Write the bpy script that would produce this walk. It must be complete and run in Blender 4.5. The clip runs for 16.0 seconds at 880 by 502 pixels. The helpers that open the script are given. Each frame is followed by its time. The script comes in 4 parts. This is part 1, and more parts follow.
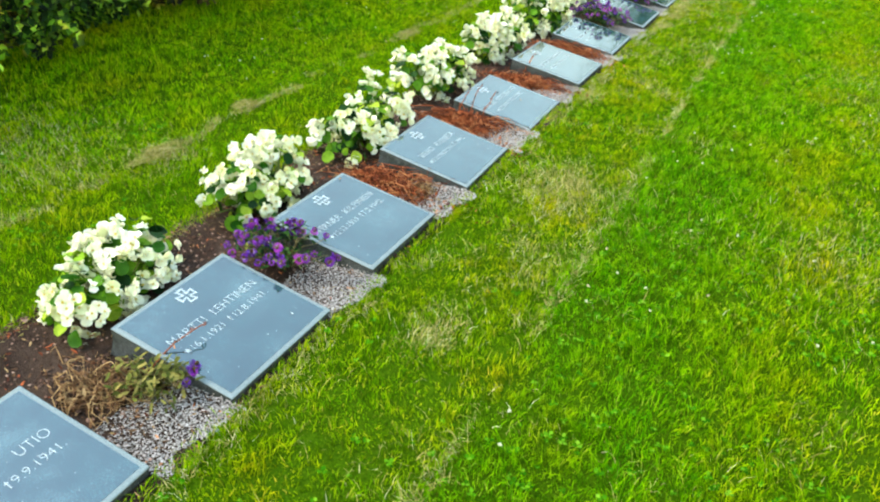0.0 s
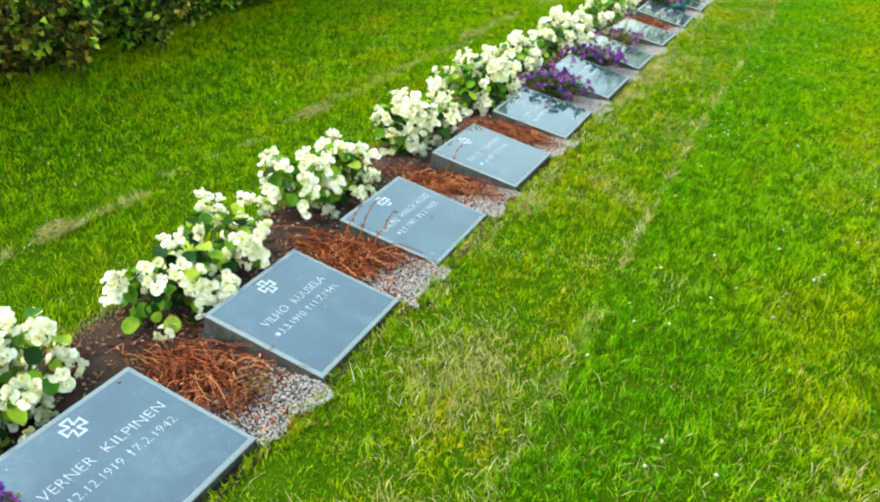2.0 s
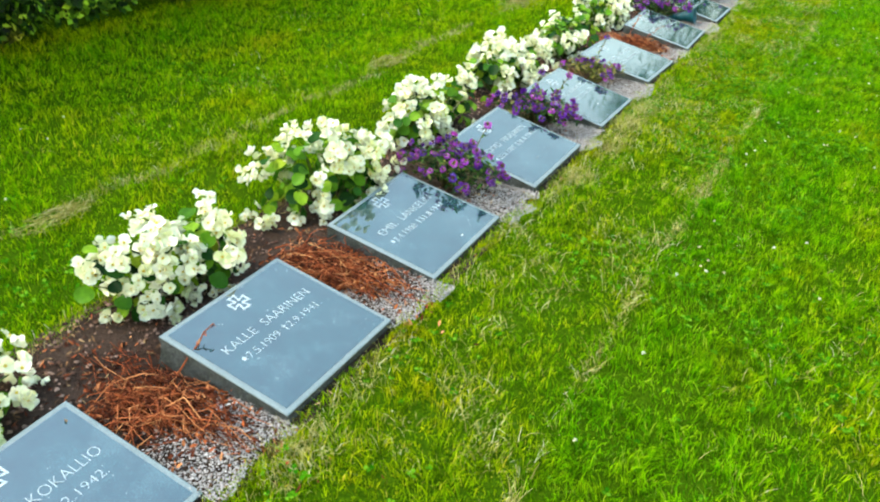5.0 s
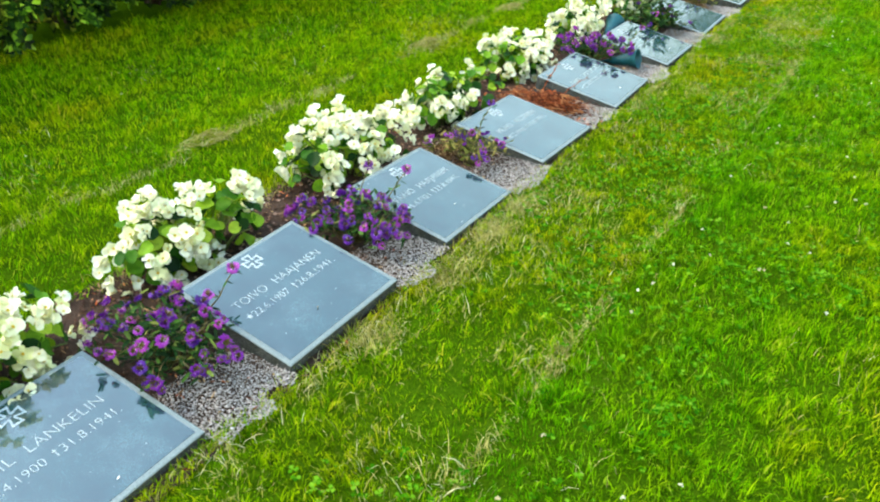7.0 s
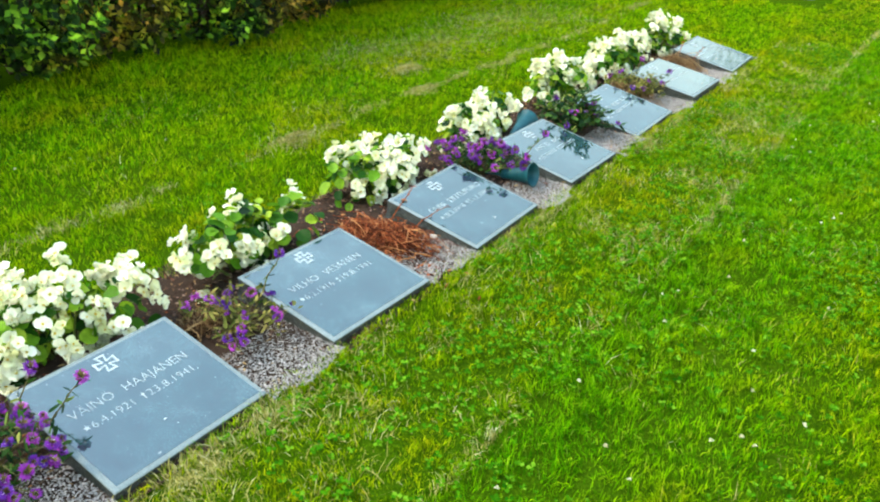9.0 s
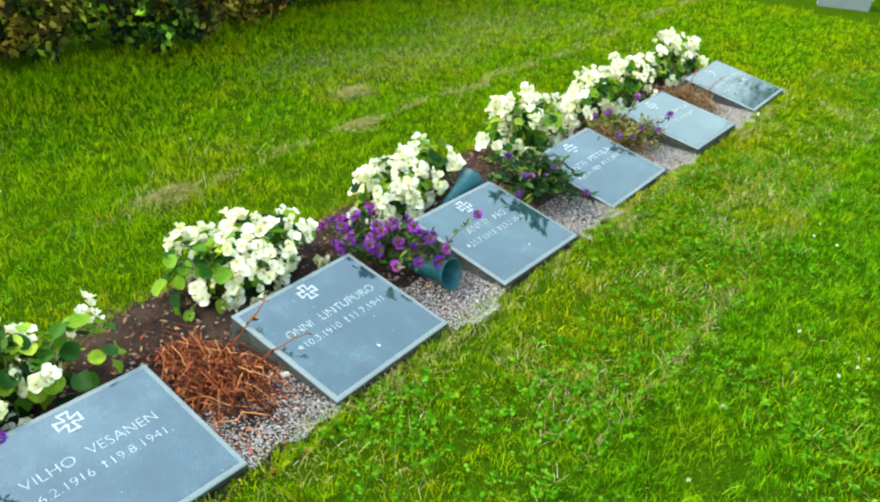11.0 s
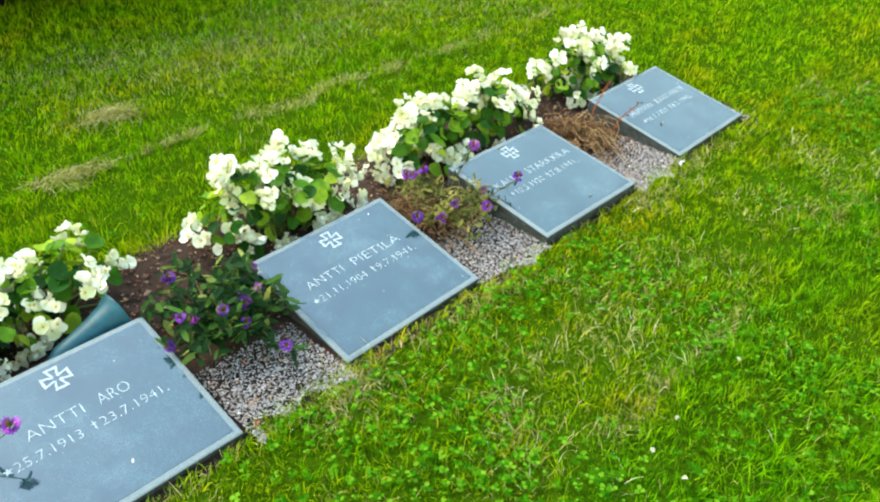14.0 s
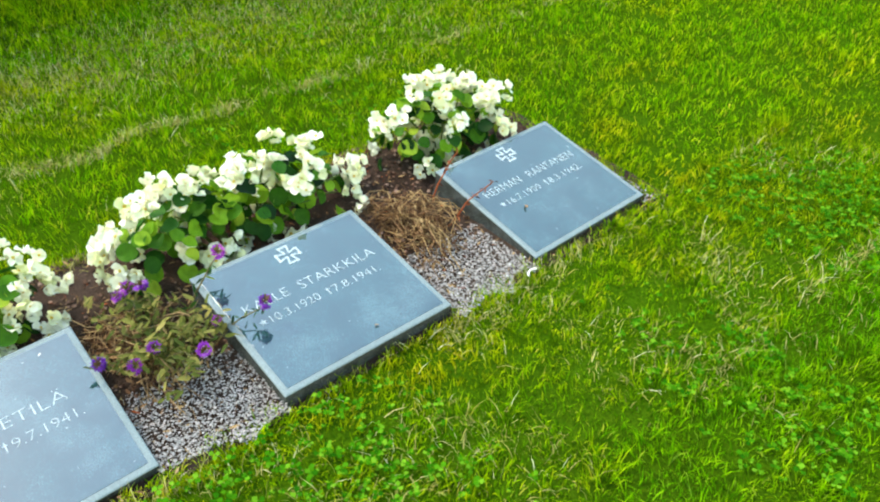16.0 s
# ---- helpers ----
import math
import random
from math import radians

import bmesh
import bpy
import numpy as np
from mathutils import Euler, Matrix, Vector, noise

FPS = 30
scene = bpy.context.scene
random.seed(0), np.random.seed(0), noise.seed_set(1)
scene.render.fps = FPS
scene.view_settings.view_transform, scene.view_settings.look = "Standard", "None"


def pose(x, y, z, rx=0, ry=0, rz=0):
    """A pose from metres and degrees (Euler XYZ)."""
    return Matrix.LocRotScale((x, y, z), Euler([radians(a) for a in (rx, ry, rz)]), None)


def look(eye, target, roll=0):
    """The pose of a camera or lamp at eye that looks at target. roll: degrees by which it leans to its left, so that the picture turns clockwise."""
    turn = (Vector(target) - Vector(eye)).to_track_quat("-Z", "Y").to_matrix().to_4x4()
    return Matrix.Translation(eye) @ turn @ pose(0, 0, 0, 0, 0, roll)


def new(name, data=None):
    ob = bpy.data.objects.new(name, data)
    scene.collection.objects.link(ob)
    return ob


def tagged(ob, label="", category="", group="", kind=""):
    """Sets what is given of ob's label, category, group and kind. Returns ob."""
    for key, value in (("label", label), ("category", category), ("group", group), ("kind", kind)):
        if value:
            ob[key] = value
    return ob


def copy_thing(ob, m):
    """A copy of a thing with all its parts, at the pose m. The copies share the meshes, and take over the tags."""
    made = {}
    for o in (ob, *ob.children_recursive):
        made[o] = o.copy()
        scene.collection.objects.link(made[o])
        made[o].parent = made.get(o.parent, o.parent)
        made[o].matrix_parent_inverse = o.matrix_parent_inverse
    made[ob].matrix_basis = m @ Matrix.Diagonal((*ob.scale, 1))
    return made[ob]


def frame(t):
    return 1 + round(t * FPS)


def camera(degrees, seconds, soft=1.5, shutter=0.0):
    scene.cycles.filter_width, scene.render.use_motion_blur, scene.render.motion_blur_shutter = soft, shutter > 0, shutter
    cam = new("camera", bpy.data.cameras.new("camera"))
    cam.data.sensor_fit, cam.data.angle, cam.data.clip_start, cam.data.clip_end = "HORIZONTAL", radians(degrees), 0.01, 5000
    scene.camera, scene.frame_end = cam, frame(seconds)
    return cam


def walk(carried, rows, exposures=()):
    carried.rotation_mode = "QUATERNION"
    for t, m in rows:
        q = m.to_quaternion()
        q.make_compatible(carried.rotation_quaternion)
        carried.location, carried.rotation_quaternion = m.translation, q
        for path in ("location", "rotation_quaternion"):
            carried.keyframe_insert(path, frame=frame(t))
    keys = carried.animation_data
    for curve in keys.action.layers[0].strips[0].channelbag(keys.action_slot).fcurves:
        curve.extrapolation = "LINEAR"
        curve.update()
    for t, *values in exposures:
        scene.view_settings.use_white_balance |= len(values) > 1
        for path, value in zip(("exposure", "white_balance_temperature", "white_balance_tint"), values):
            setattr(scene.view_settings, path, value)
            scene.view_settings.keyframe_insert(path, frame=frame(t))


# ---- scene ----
import functools

cam = camera(58.01, 16.0, soft=2.15)
PATH = [
    (0, (1.412, -0.531, 1.498), (0.697, 1.037, 0.482), 3.42),
    (0.5, (1.421, -0.217, 1.466), (0.637, 1.335, 0.479), 2.49),
    (1, (1.428, 0.159, 1.496), (0.608, 1.705, 0.527), 1.83),
    (1.5, (1.359, 0.487, 1.439), (0.604, 2.078, 0.491), 2.41),
    (2, (1.281, 0.758, 1.477), (0.561, 2.356, 0.515), 3.53),
    (2.5, (1.299, 1.045, 1.484), (0.542, 2.605, 0.487), 3.45),
    (3, (1.348, 1.412, 1.509), (0.536, 2.952, 0.524), 1.84),
    (3.5, (1.265, 1.786, 1.452), (0.476, 3.325, 0.447), 2.28),
    (4, (1.245, 2.128, 1.483), (0.459, 3.661, 0.466), 2.77),
    (4.2, (1.233, 2.264, 1.440), (0.451, 3.798, 0.424), 2.69),
    (6.3, (1.342, 3.730, 1.425), (0.490, 5.192, 0.359), 3.34),
    (6.5, (1.401, 3.926, 1.387), (0.511, 5.385, 0.347), 1.32),
    (7, (1.430, 4.259, 1.376), (0.536, 5.728, 0.354), 0.79),
    (7.5, (1.418, 4.600, 1.416), (0.559, 6.106, 0.419), 3.22),
    (8, (1.579, 4.923, 1.448), (0.637, 6.385, 0.461), 2.40),
    (8.5, (1.689, 5.235, 1.497), (0.677, 6.660, 0.524), 1.18),
    (9, (1.606, 5.578, 1.433), (0.623, 7.037, 0.481), 2.06),
    (9.2, (1.529, 5.700, 1.473), (0.562, 7.165, 0.514), 3.33),
    (11.3, (1.396, 6.851, 1.458), (0.341, 8.194, 0.417), 3.53),
    (11.5, (1.383, 6.948, 1.460), (0.311, 8.259, 0.395), 3.48),
    (12, (1.414, 7.365, 1.448), (0.279, 8.606, 0.366), 2.15),
    (12.5, (1.380, 7.623, 1.448), (0.243, 8.850, 0.351), 1.57),
    (13, (1.266, 7.932, 1.424), (0.226, 9.203, 0.283), 4.08),
    (13.5, (1.270, 8.171, 1.453), (0.243, 9.428, 0.284), 4.46),
    (14, (1.387, 8.570, 1.415), (0.277, 9.759, 0.251), 2.31),
    (14.5, (1.434, 8.826, 1.440), (0.301, 9.990, 0.273), 1.52),
    (15, (1.358, 9.160, 1.424), (0.277, 10.352, 0.235), 3.93),
    (15.5, (1.313, 9.393, 1.446), (0.222, 10.541, 0.224), 4.62),
    (16, (1.351, 9.733, 1.366), (0.174, 10.800, 0.150), 1.88),
]
walk(cam, [(t, look(eye, target, roll)) for t, eye, target, roll in PATH])

# ---- world, sun, exposure ----
SUN_ELEVATION, SUN_AZIMUTH = 51.0, 236.0
world = bpy.data.worlds.new("sky")
scene.world = world
world.use_nodes = True
sky = world.node_tree.nodes.new("ShaderNodeTexSky")
sky.sky_type, sky.sun_disc = "NISHITA", False
sky.sun_elevation, sky.sun_rotation = radians(SUN_ELEVATION), radians(SUN_AZIMUTH)
sky.air_density, sky.dust_density, sky.ozone_density = 2.6, 1.0, 1.9
back = world.node_tree.nodes["Background"]
back.inputs["Strength"].default_value = 0.15
world.node_tree.links.new(sky.outputs["Color"], back.inputs["Color"])

sun_data = bpy.data.lights.new("sun", "SUN")
sun_data.energy, sun_data.angle, sun_data.color = 1.1, radians(12), (1.0, 0.88, 0.66)
sun = new("sun", sun_data)
_e, _a = radians(SUN_ELEVATION), radians(SUN_AZIMUTH)
sun_way = Vector((math.sin(_a) * math.cos(_e), math.cos(_a) * math.cos(_e), math.sin(_e)))
sun.matrix_world = look(sun_way * 30, (0, 0, 0))
scene.view_settings.exposure = 2.03


# ---- materials ----
class Nodes:
    """A material under construction: short calls for the nodes that the surfaces here share."""

    def __init__(self, name, rough=0.7, spec=0.3):
        self.mat = bpy.data.materials.new(name)
        self.mat.use_nodes = True
        self.tree = self.mat.node_tree
        self.bsdf = self.tree.nodes["Principled BSDF"]
        self.out = self.tree.nodes["Material Output"]
        self.bsdf.inputs["Roughness"].default_value = rough
        self.bsdf.inputs["Specular IOR Level"].default_value = spec
        self.where = self.tree.nodes.new("ShaderNodeNewGeometry")

    def link(self, a, b):
        self.tree.links.new(a, b)

    def noise(self, scale, detail=3.0, rough=0.6, stretch=None):
        n = self.tree.nodes.new("ShaderNodeTexNoise")
        n.inputs["Scale"].default_value, n.inputs["Detail"].default_value = scale, detail
        n.inputs["Roughness"].default_value = rough
        src = self.where.outputs["Position"]
        if stretch:
            v = self.tree.nodes.new("ShaderNodeVectorMath")
            v.operation = "MULTIPLY"
            v.inputs[1].default_value = stretch
            self.link(src, v.inputs[0])
            src = v.outputs[0]
        self.link(src, n.inputs["Vector"])
        return n.outputs["Fac"]

    def ramp(self, fac, *stops):
        r = self.tree.nodes.new("ShaderNodeValToRGB")
        e = r.color_ramp.elements
        while len(e) < len(stops):
            e.new(0.5)
        for k, (at, c) in zip(e, stops):
            k.position, k.color = at, (*c, 1.0)
        self.link(fac, r.inputs["Fac"])
        return r.outputs["Color"]

    def mix(self, fac, a, b, how="MIX"):
        m = self.tree.nodes.new("ShaderNodeMix")
        m.data_type, m.blend_type = "RGBA", how
        for sock, v in ((m.inputs[0], fac), (m.inputs[6], a), (m.inputs[7], b)):
            if isinstance(v, (int, float)):
                sock.default_value = v
            elif isinstance(v, tuple):
                sock.default_value = (*v, 1.0)
            else:
                self.link(v, sock)
        return m.outputs[2]

    def math(self, how, a, b):
        m = self.tree.nodes.new("ShaderNodeMath")
        m.operation = how
        for sock, v in zip(m.inputs, (a, b)):
            if isinstance(v, (int, float)):
                sock.default_value = v
            else:
                self.link(v, sock)
        return m.outputs[0]

    def island(self):
        return self.where.outputs["Random Per Island"]

    def each(self):
        return self.tree.nodes.new("ShaderNodeObjectInfo").outputs["Random"]

    def colour(self, c):
        if isinstance(c, tuple):
            self.bsdf.inputs["Base Color"].default_value = (*c, 1.0)
        else:
            self.link(c, self.bsdf.inputs["Base Color"])
        return self

    def bump(self, fac, strength=0.4, distance=0.002):
        b = self.tree.nodes.new("ShaderNodeBump")
        b.inputs["Strength"].default_value, b.inputs["Distance"].default_value = strength, distance
        self.link(fac, b.inputs["Height"])
        self.link(b.outputs["Normal"], self.bsdf.inputs["Normal"])
        return self

    def leafy(self, c, share=0.35):
        """Lets light through, as thin leaves and petals do."""
        t = self.tree.nodes.new("ShaderNodeBsdfTranslucent")
        if isinstance(c, tuple):
            t.inputs["Color"].default_value = (*c, 1.0)
        else:
            self.link(c, t.inputs["Color"])
        m = self.tree.nodes.new("ShaderNodeMixShader")
        m.inputs[0].default_value = share
        self.link(self.bsdf.outputs[0], m.inputs[1])
        self.link(t.outputs[0], m.inputs[2])
        self.link(m.outputs[0], self.out.inputs["Surface"])
        return self


def grass_material():
    n = Nodes("grass", 0.8, 0.0)
    patch = n.ramp(n.noise(2.2, 5.0, 0.75, (1.0, 0.6, 1.0)), (0.30, (0.045, 0.24, 0.0005)), (0.43, (0.13, 0.34, 0.0005)), (0.54, (0.25, 0.38, 0.001)), (0.66, (0.44, 0.36, 0.003)))
    blade = n.ramp(n.island(), (0.0, (0.008, 0.065, 0.002)), (0.35, (0.065, 0.22, 0.001)), (0.7, (0.22, 0.40, 0.001)), (0.93, (0.35, 0.44, 0.008)), (1.0, (0.46, 0.39, 0.05)))
    fine = n.mix(0.62, patch, blade)
    # tone of the tufts; the low stop paints shadow pockets between clumps
    tuft = n.ramp(n.noise(24.0, 3.0), (0.38, (0.32, 0.42, 0.5)), (0.5, (1.02, 1.02, 0.9)), (0.64, (1.42, 1.25, 1.0)))
    c = n.mix(1.0, fine, tuft, "MULTIPLY")
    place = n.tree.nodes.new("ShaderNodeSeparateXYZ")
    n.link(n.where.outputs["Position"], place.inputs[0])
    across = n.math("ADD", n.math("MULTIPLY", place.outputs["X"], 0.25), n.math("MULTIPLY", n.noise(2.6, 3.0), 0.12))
    # mown bands across X; the first stop brightens the dimly lit lawn by colour
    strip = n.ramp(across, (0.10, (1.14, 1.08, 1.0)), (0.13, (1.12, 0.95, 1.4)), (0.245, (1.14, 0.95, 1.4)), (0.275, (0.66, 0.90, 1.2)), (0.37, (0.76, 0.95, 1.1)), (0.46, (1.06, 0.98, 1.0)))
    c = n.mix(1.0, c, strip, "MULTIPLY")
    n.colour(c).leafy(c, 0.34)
    return n.mat


def straw_material():
    n = Nodes("straw", 0.8, 0.05)
    c = n.ramp(n.island(), (0.0, (0.17, 0.17, 0.04)), (0.5, (0.36, 0.31, 0.075)), (0.85, (0.48, 0.43, 0.16)), (1.0, (0.60, 0.58, 0.33)))
    n.colour(c).leafy(c, 0.25)
    return n.mat


def thatch_material():
    n = Nodes("thatch", 1.0, 0.0)
    c = n.mix(n.noise(1.1, 3.0), n.ramp(n.noise(140, 3.0), (0.3, (0.010, 0.036, 0.0008)), (0.7, (0.050, 0.125, 0.002))), n.ramp(n.noise(90, 4.0), (0.3, (0.012, 0.032, 0.001)), (0.7, (0.06, 0.10, 0.003))))
    n.colour(c).bump(n.noise(180, 4.0), 0.8, 0.01)
    return n.mat


def soil_material():
    n = Nodes("soil", 0.95, 0.1)
    c = n.mix(n.ramp(n.noise(4, 4.0), (0.4, (0, 0, 0)), (0.62, (1, 1, 1))), n.ramp(n.noise(120, 5.0, 0.75), (0.3, (0.010, 0.006, 0.004)), (0.7, (0.052, 0.031, 0.021))), n.ramp(n.noise(200, 5.0, 0.75), (0.3, (0.02, 0.012, 0.008)), (0.7, (0.105, 0.068, 0.048))))
    n.colour(c).bump(n.noise(160, 5.0, 0.7), 0.9, 0.012)
    return n.mat


def gravel_material():
    n = Nodes("gravel", 0.8, 0.3)
    c = n.ramp(n.island(), (0.0, (0.15, 0.14, 0.13)), (0.3, (0.28, 0.265, 0.245)), (0.65, (0.40, 0.37, 0.34)), (0.92, (0.50, 0.41, 0.37)), (1.0, (0.70, 0.67, 0.63)))
    n.colour(n.mix(0.35, c, n.ramp(n.noise(500, 2.0), (0.35, (0.10, 0.085, 0.075)), (0.65, (0.38, 0.34, 0.31)))))
    return n.mat


def polished_material():
    n = Nodes("polished_granite", 0.12, 0.5)
    n.bsdf.inputs["IOR"].default_value = 2.1
    speck = n.ramp(n.noise(340, 3.0, 0.7), (0.30, (0.004, 0.012, 0.014)), (0.5, (0.010, 0.037, 0.040)), (0.70, (0.034, 0.074, 0.078)))
    # mottling that also puts soft cloud reflections into the stone colour
    cloud = n.ramp(n.noise(9, 5.0, 0.65), (0.32, (0.6, 0.64, 0.66)), (0.7, (1.35, 1.32, 1.28)))
    c = n.mix(1.0, speck, cloud, "MULTIPLY")
    # pale patches: dust film together with painted reflections of clouds
    dust_and_clouds = n.ramp(n.noise(4.3, 6.0, 0.72), (0.50, (0, 0, 0)), (0.74, (0.34, 0.34, 0.34)))
    c = n.mix(dust_and_clouds, c, (0.10, 0.165, 0.17))
    grit = n.ramp(n.noise(75, 2.0, 0.5), (0.735, (0, 0, 0)), (0.77, (0.7, 0.7, 0.7)))
    n.colour(n.mix(grit, c, (0.22, 0.25, 0.24)))
    film = n.ramp(n.noise(5, 5.0, 0.72), (0.36, (0.025, 0.025, 0.025)), (0.56, (0.07, 0.07, 0.07)), (0.72, (0.19, 0.19, 0.19)))
    n.link(film, n.bsdf.inputs["Roughness"])
    return n.mat


def honed_material():
    n = Nodes("honed_granite", 0.65, 0.4)
    n.colour(n.mix(n.noise(9, 4.0), n.ramp(n.noise(380, 2.0), (0.3, (0.055, 0.08, 0.082)), (0.65, (0.16, 0.205, 0.21))), n.ramp(n.noise(300, 2.0), (0.3, (0.085, 0.115, 0.117)), (0.65, (0.235, 0.28, 0.28)))))
    n.bump(n.noise(350, 3.0), 0.3, 0.001)
    return n.mat


def hewn_material():
    n = Nodes("hewn_granite", 0.9, 0.25)
    c = n.ramp(n.noise(260, 3.0, 0.7), (0.3, (0.018, 0.022, 0.024)), (0.5, (0.060, 0.068, 0.070)), (0.7, (0.17, 0.18, 0.175)))
    dirt = n.ramp(n.noise(22, 4.0), (0.42, (0.75, 0.74, 0.70)), (0.62, (0.42, 0.44, 0.34)))
    n.colour(n.mix(1.0, c, dirt, "MULTIPLY")).bump(n.noise(130, 4.0), 0.8, 0.004)
    return n.mat


def letter_material():
    n = Nodes("white_letter_paint", 0.7, 0.2)
    n.colour(n.ramp(n.noise(160, 3.0), (0.30, (0.17, 0.22, 0.23)), (0.55, (0.38, 0.43, 0.44))))
    return n.mat


def petal_material():
    n = Nodes("white_petal", 0.55, 0.25)
    c = n.ramp(n.each(), (0.0, (0.68, 0.70, 0.34)), (0.3, (0.79, 0.79, 0.54)), (1.0, (0.86, 0.855, 0.70)))
    n.colour(c).leafy(c, 0.3)
    return n.mat


def plain_leafy(name, stops, rough, each=True, share=0.3, spec=0.4, grain=60):
    n = Nodes(name, rough, spec)
    c = n.ramp(n.each() if each else n.island(), *stops)
    c = n.mix(1.0, c, n.ramp(n.noise(grain, 3.0), (0.3, (0.75, 0.78, 0.75)), (0.7, (1.15, 1.12, 1.1))), "MULTIPLY")
    n.colour(c).leafy(c, share)
    return n.mat


def hedge_leaf_material():
    n = Nodes("hedge_leaf", 0.6, 0.12)
    # the near-black low stops put the shade between the leaves into the colour
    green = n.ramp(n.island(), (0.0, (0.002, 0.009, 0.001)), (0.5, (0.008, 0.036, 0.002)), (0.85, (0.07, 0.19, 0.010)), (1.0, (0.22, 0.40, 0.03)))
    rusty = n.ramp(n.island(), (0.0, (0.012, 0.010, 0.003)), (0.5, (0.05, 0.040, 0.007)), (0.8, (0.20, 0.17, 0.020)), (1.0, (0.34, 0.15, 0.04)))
    # noise patches that paint sunlit shoots by brightening the leaf colour
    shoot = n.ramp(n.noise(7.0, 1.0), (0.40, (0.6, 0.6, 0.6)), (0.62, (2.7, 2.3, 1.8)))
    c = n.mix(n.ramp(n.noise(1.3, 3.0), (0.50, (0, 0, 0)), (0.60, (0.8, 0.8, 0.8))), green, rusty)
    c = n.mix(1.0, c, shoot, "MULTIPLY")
    n.colour(c).leafy(c, 0.25)
    return n.mat


def vase_material():
    n = Nodes("teal_plastic", 0.5, 0.3)
    n.colour(n.ramp(n.noise(40, 4.0), (0.3, (0.002, 0.040, 0.052)), (0.7, (0.006, 0.072, 0.088))))
    n.bump(n.noise(120, 2.0), 0.1, 0.001)
    return n.mat


GRASS, STRAW, THATCH, SOIL, GRAVEL = grass_material(), straw_material(), thatch_material(), soil_material(), gravel_material()
POLISHED, HONED, HEWN, LETTER = polished_material(), honed_material(), hewn_material(), letter_material()
PETAL, VASE = petal_material(), vase_material()
YOLK = plain_leafy("yellow_stamens", ((0.0, (0.62, 0.40, 0.02)), (1.0, (0.72, 0.55, 0.06))), 0.7)
BEGONIA_LEAF = plain_leafy("begonia_leaf", ((0.0, (0.004, 0.022, 0.004)), (0.3, (0.022, 0.10, 0.006)), (0.6, (0.11, 0.27, 0.010)), (0.85, (0.25, 0.42, 0.02)), (1.0, (0.40, 0.52, 0.04))), 0.5, spec=0.12, share=0.4)
BEGONIA_STEM = plain_leafy("begonia_stem", ((0.0, (0.06, 0.13, 0.02)), (1.0, (0.16, 0.2, 0.04))), 0.5, each=False)
PURPLE = plain_leafy("purple_petal", ((0.0, (0.07, 0.006, 0.24)), (0.5, (0.20, 0.016, 0.36)), (1.0, (0.44, 0.05, 0.46))), 0.5, grain=200)
THROAT = plain_leafy("pale_throat", ((0.0, (0.75, 0.6, 0.85)), (1.0, (0.9, 0.82, 0.92))), 0.5)
BUD = plain_leafy("olive_bud", ((0.0, (0.10, 0.055, 0.02)), (1.0, (0.16, 0.13, 0.03))), 0.7)
SMALL_LEAF = plain_leafy("fan_flower_leaf", ((0.0, (0.005, 0.020, 0.006)), (0.6, (0.017, 0.060, 0.010)), (0.9, (0.065, 0.15, 0.02)), (1.0, (0.26, 0.28, 0.06))), 0.6, each=False, spec=0.1)
FADED_LEAF = plain_leafy("faded_leaf", ((0.0, (0.05, 0.07, 0.015)), (0.5, (0.14, 0.15, 0.03)), (1.0, (0.32, 0.27, 0.08))), 0.8, each=False, spec=0.05)
GREEN_STEM = plain_leafy("green_stem", ((0.0, (0.06, 0.07, 0.02)), (1.0, (0.20, 0.15, 0.05))), 0.6, each=False)
RUST = plain_leafy("rust_brown_stem", ((0.0, (0.030, 0.009, 0.005)), (0.4, (0.13, 0.032, 0.013)), (0.8, (0.36, 0.095, 0.032)), (1.0, (0.55, 0.25, 0.10))), 0.85, each=False, share=0.1, spec=0.08)
BROWN = plain_leafy("dry_brown_stem", ((0.0, (0.06, 0.03, 0.018)), (0.5, (0.19, 0.10, 0.045)), (1.0, (0.42, 0.28, 0.13))), 0.85, each=False, share=0.1, spec=0.08)
HEDGE_LEAF = hedge_leaf_material()
BARK = plain_leafy("dark_bark", ((0.0, (0.02, 0.014, 0.01)), (1.0, (0.05, 0.035, 0.025))), 0.9, each=False, share=0.0)
CLOVER = plain_leafy("clover_leaf", ((0.0, (0.012, 0.09, 0.001)), (0.6, (0.055, 0.20, 0.003)), (1.0, (0.15, 0.32, 0.015))), 0.8, each=False, spec=0.02)
CLOVER_HEAD = plain_leafy("clover_blossom", ((0.0, (0.50, 0.40, 0.24)), (0.4, (0.62, 0.58, 0.38)), (1.0, (0.72, 0.70, 0.52))), 0.7)
CHALK = plain_leafy("bleached_white", ((0.0, (0.7, 0.68, 0.62)), (1.0, (0.82, 0.8, 0.76))), 0.7, share=0.0)
CLOD = plain_leafy("soil_clod", ((0.0, (0.025, 0.013, 0.009)), (0.6, (0.12, 0.066, 0.045)), (1.0, (0.32, 0.21, 0.16))), 0.95, each=False, share=0.0, spec=0.1)


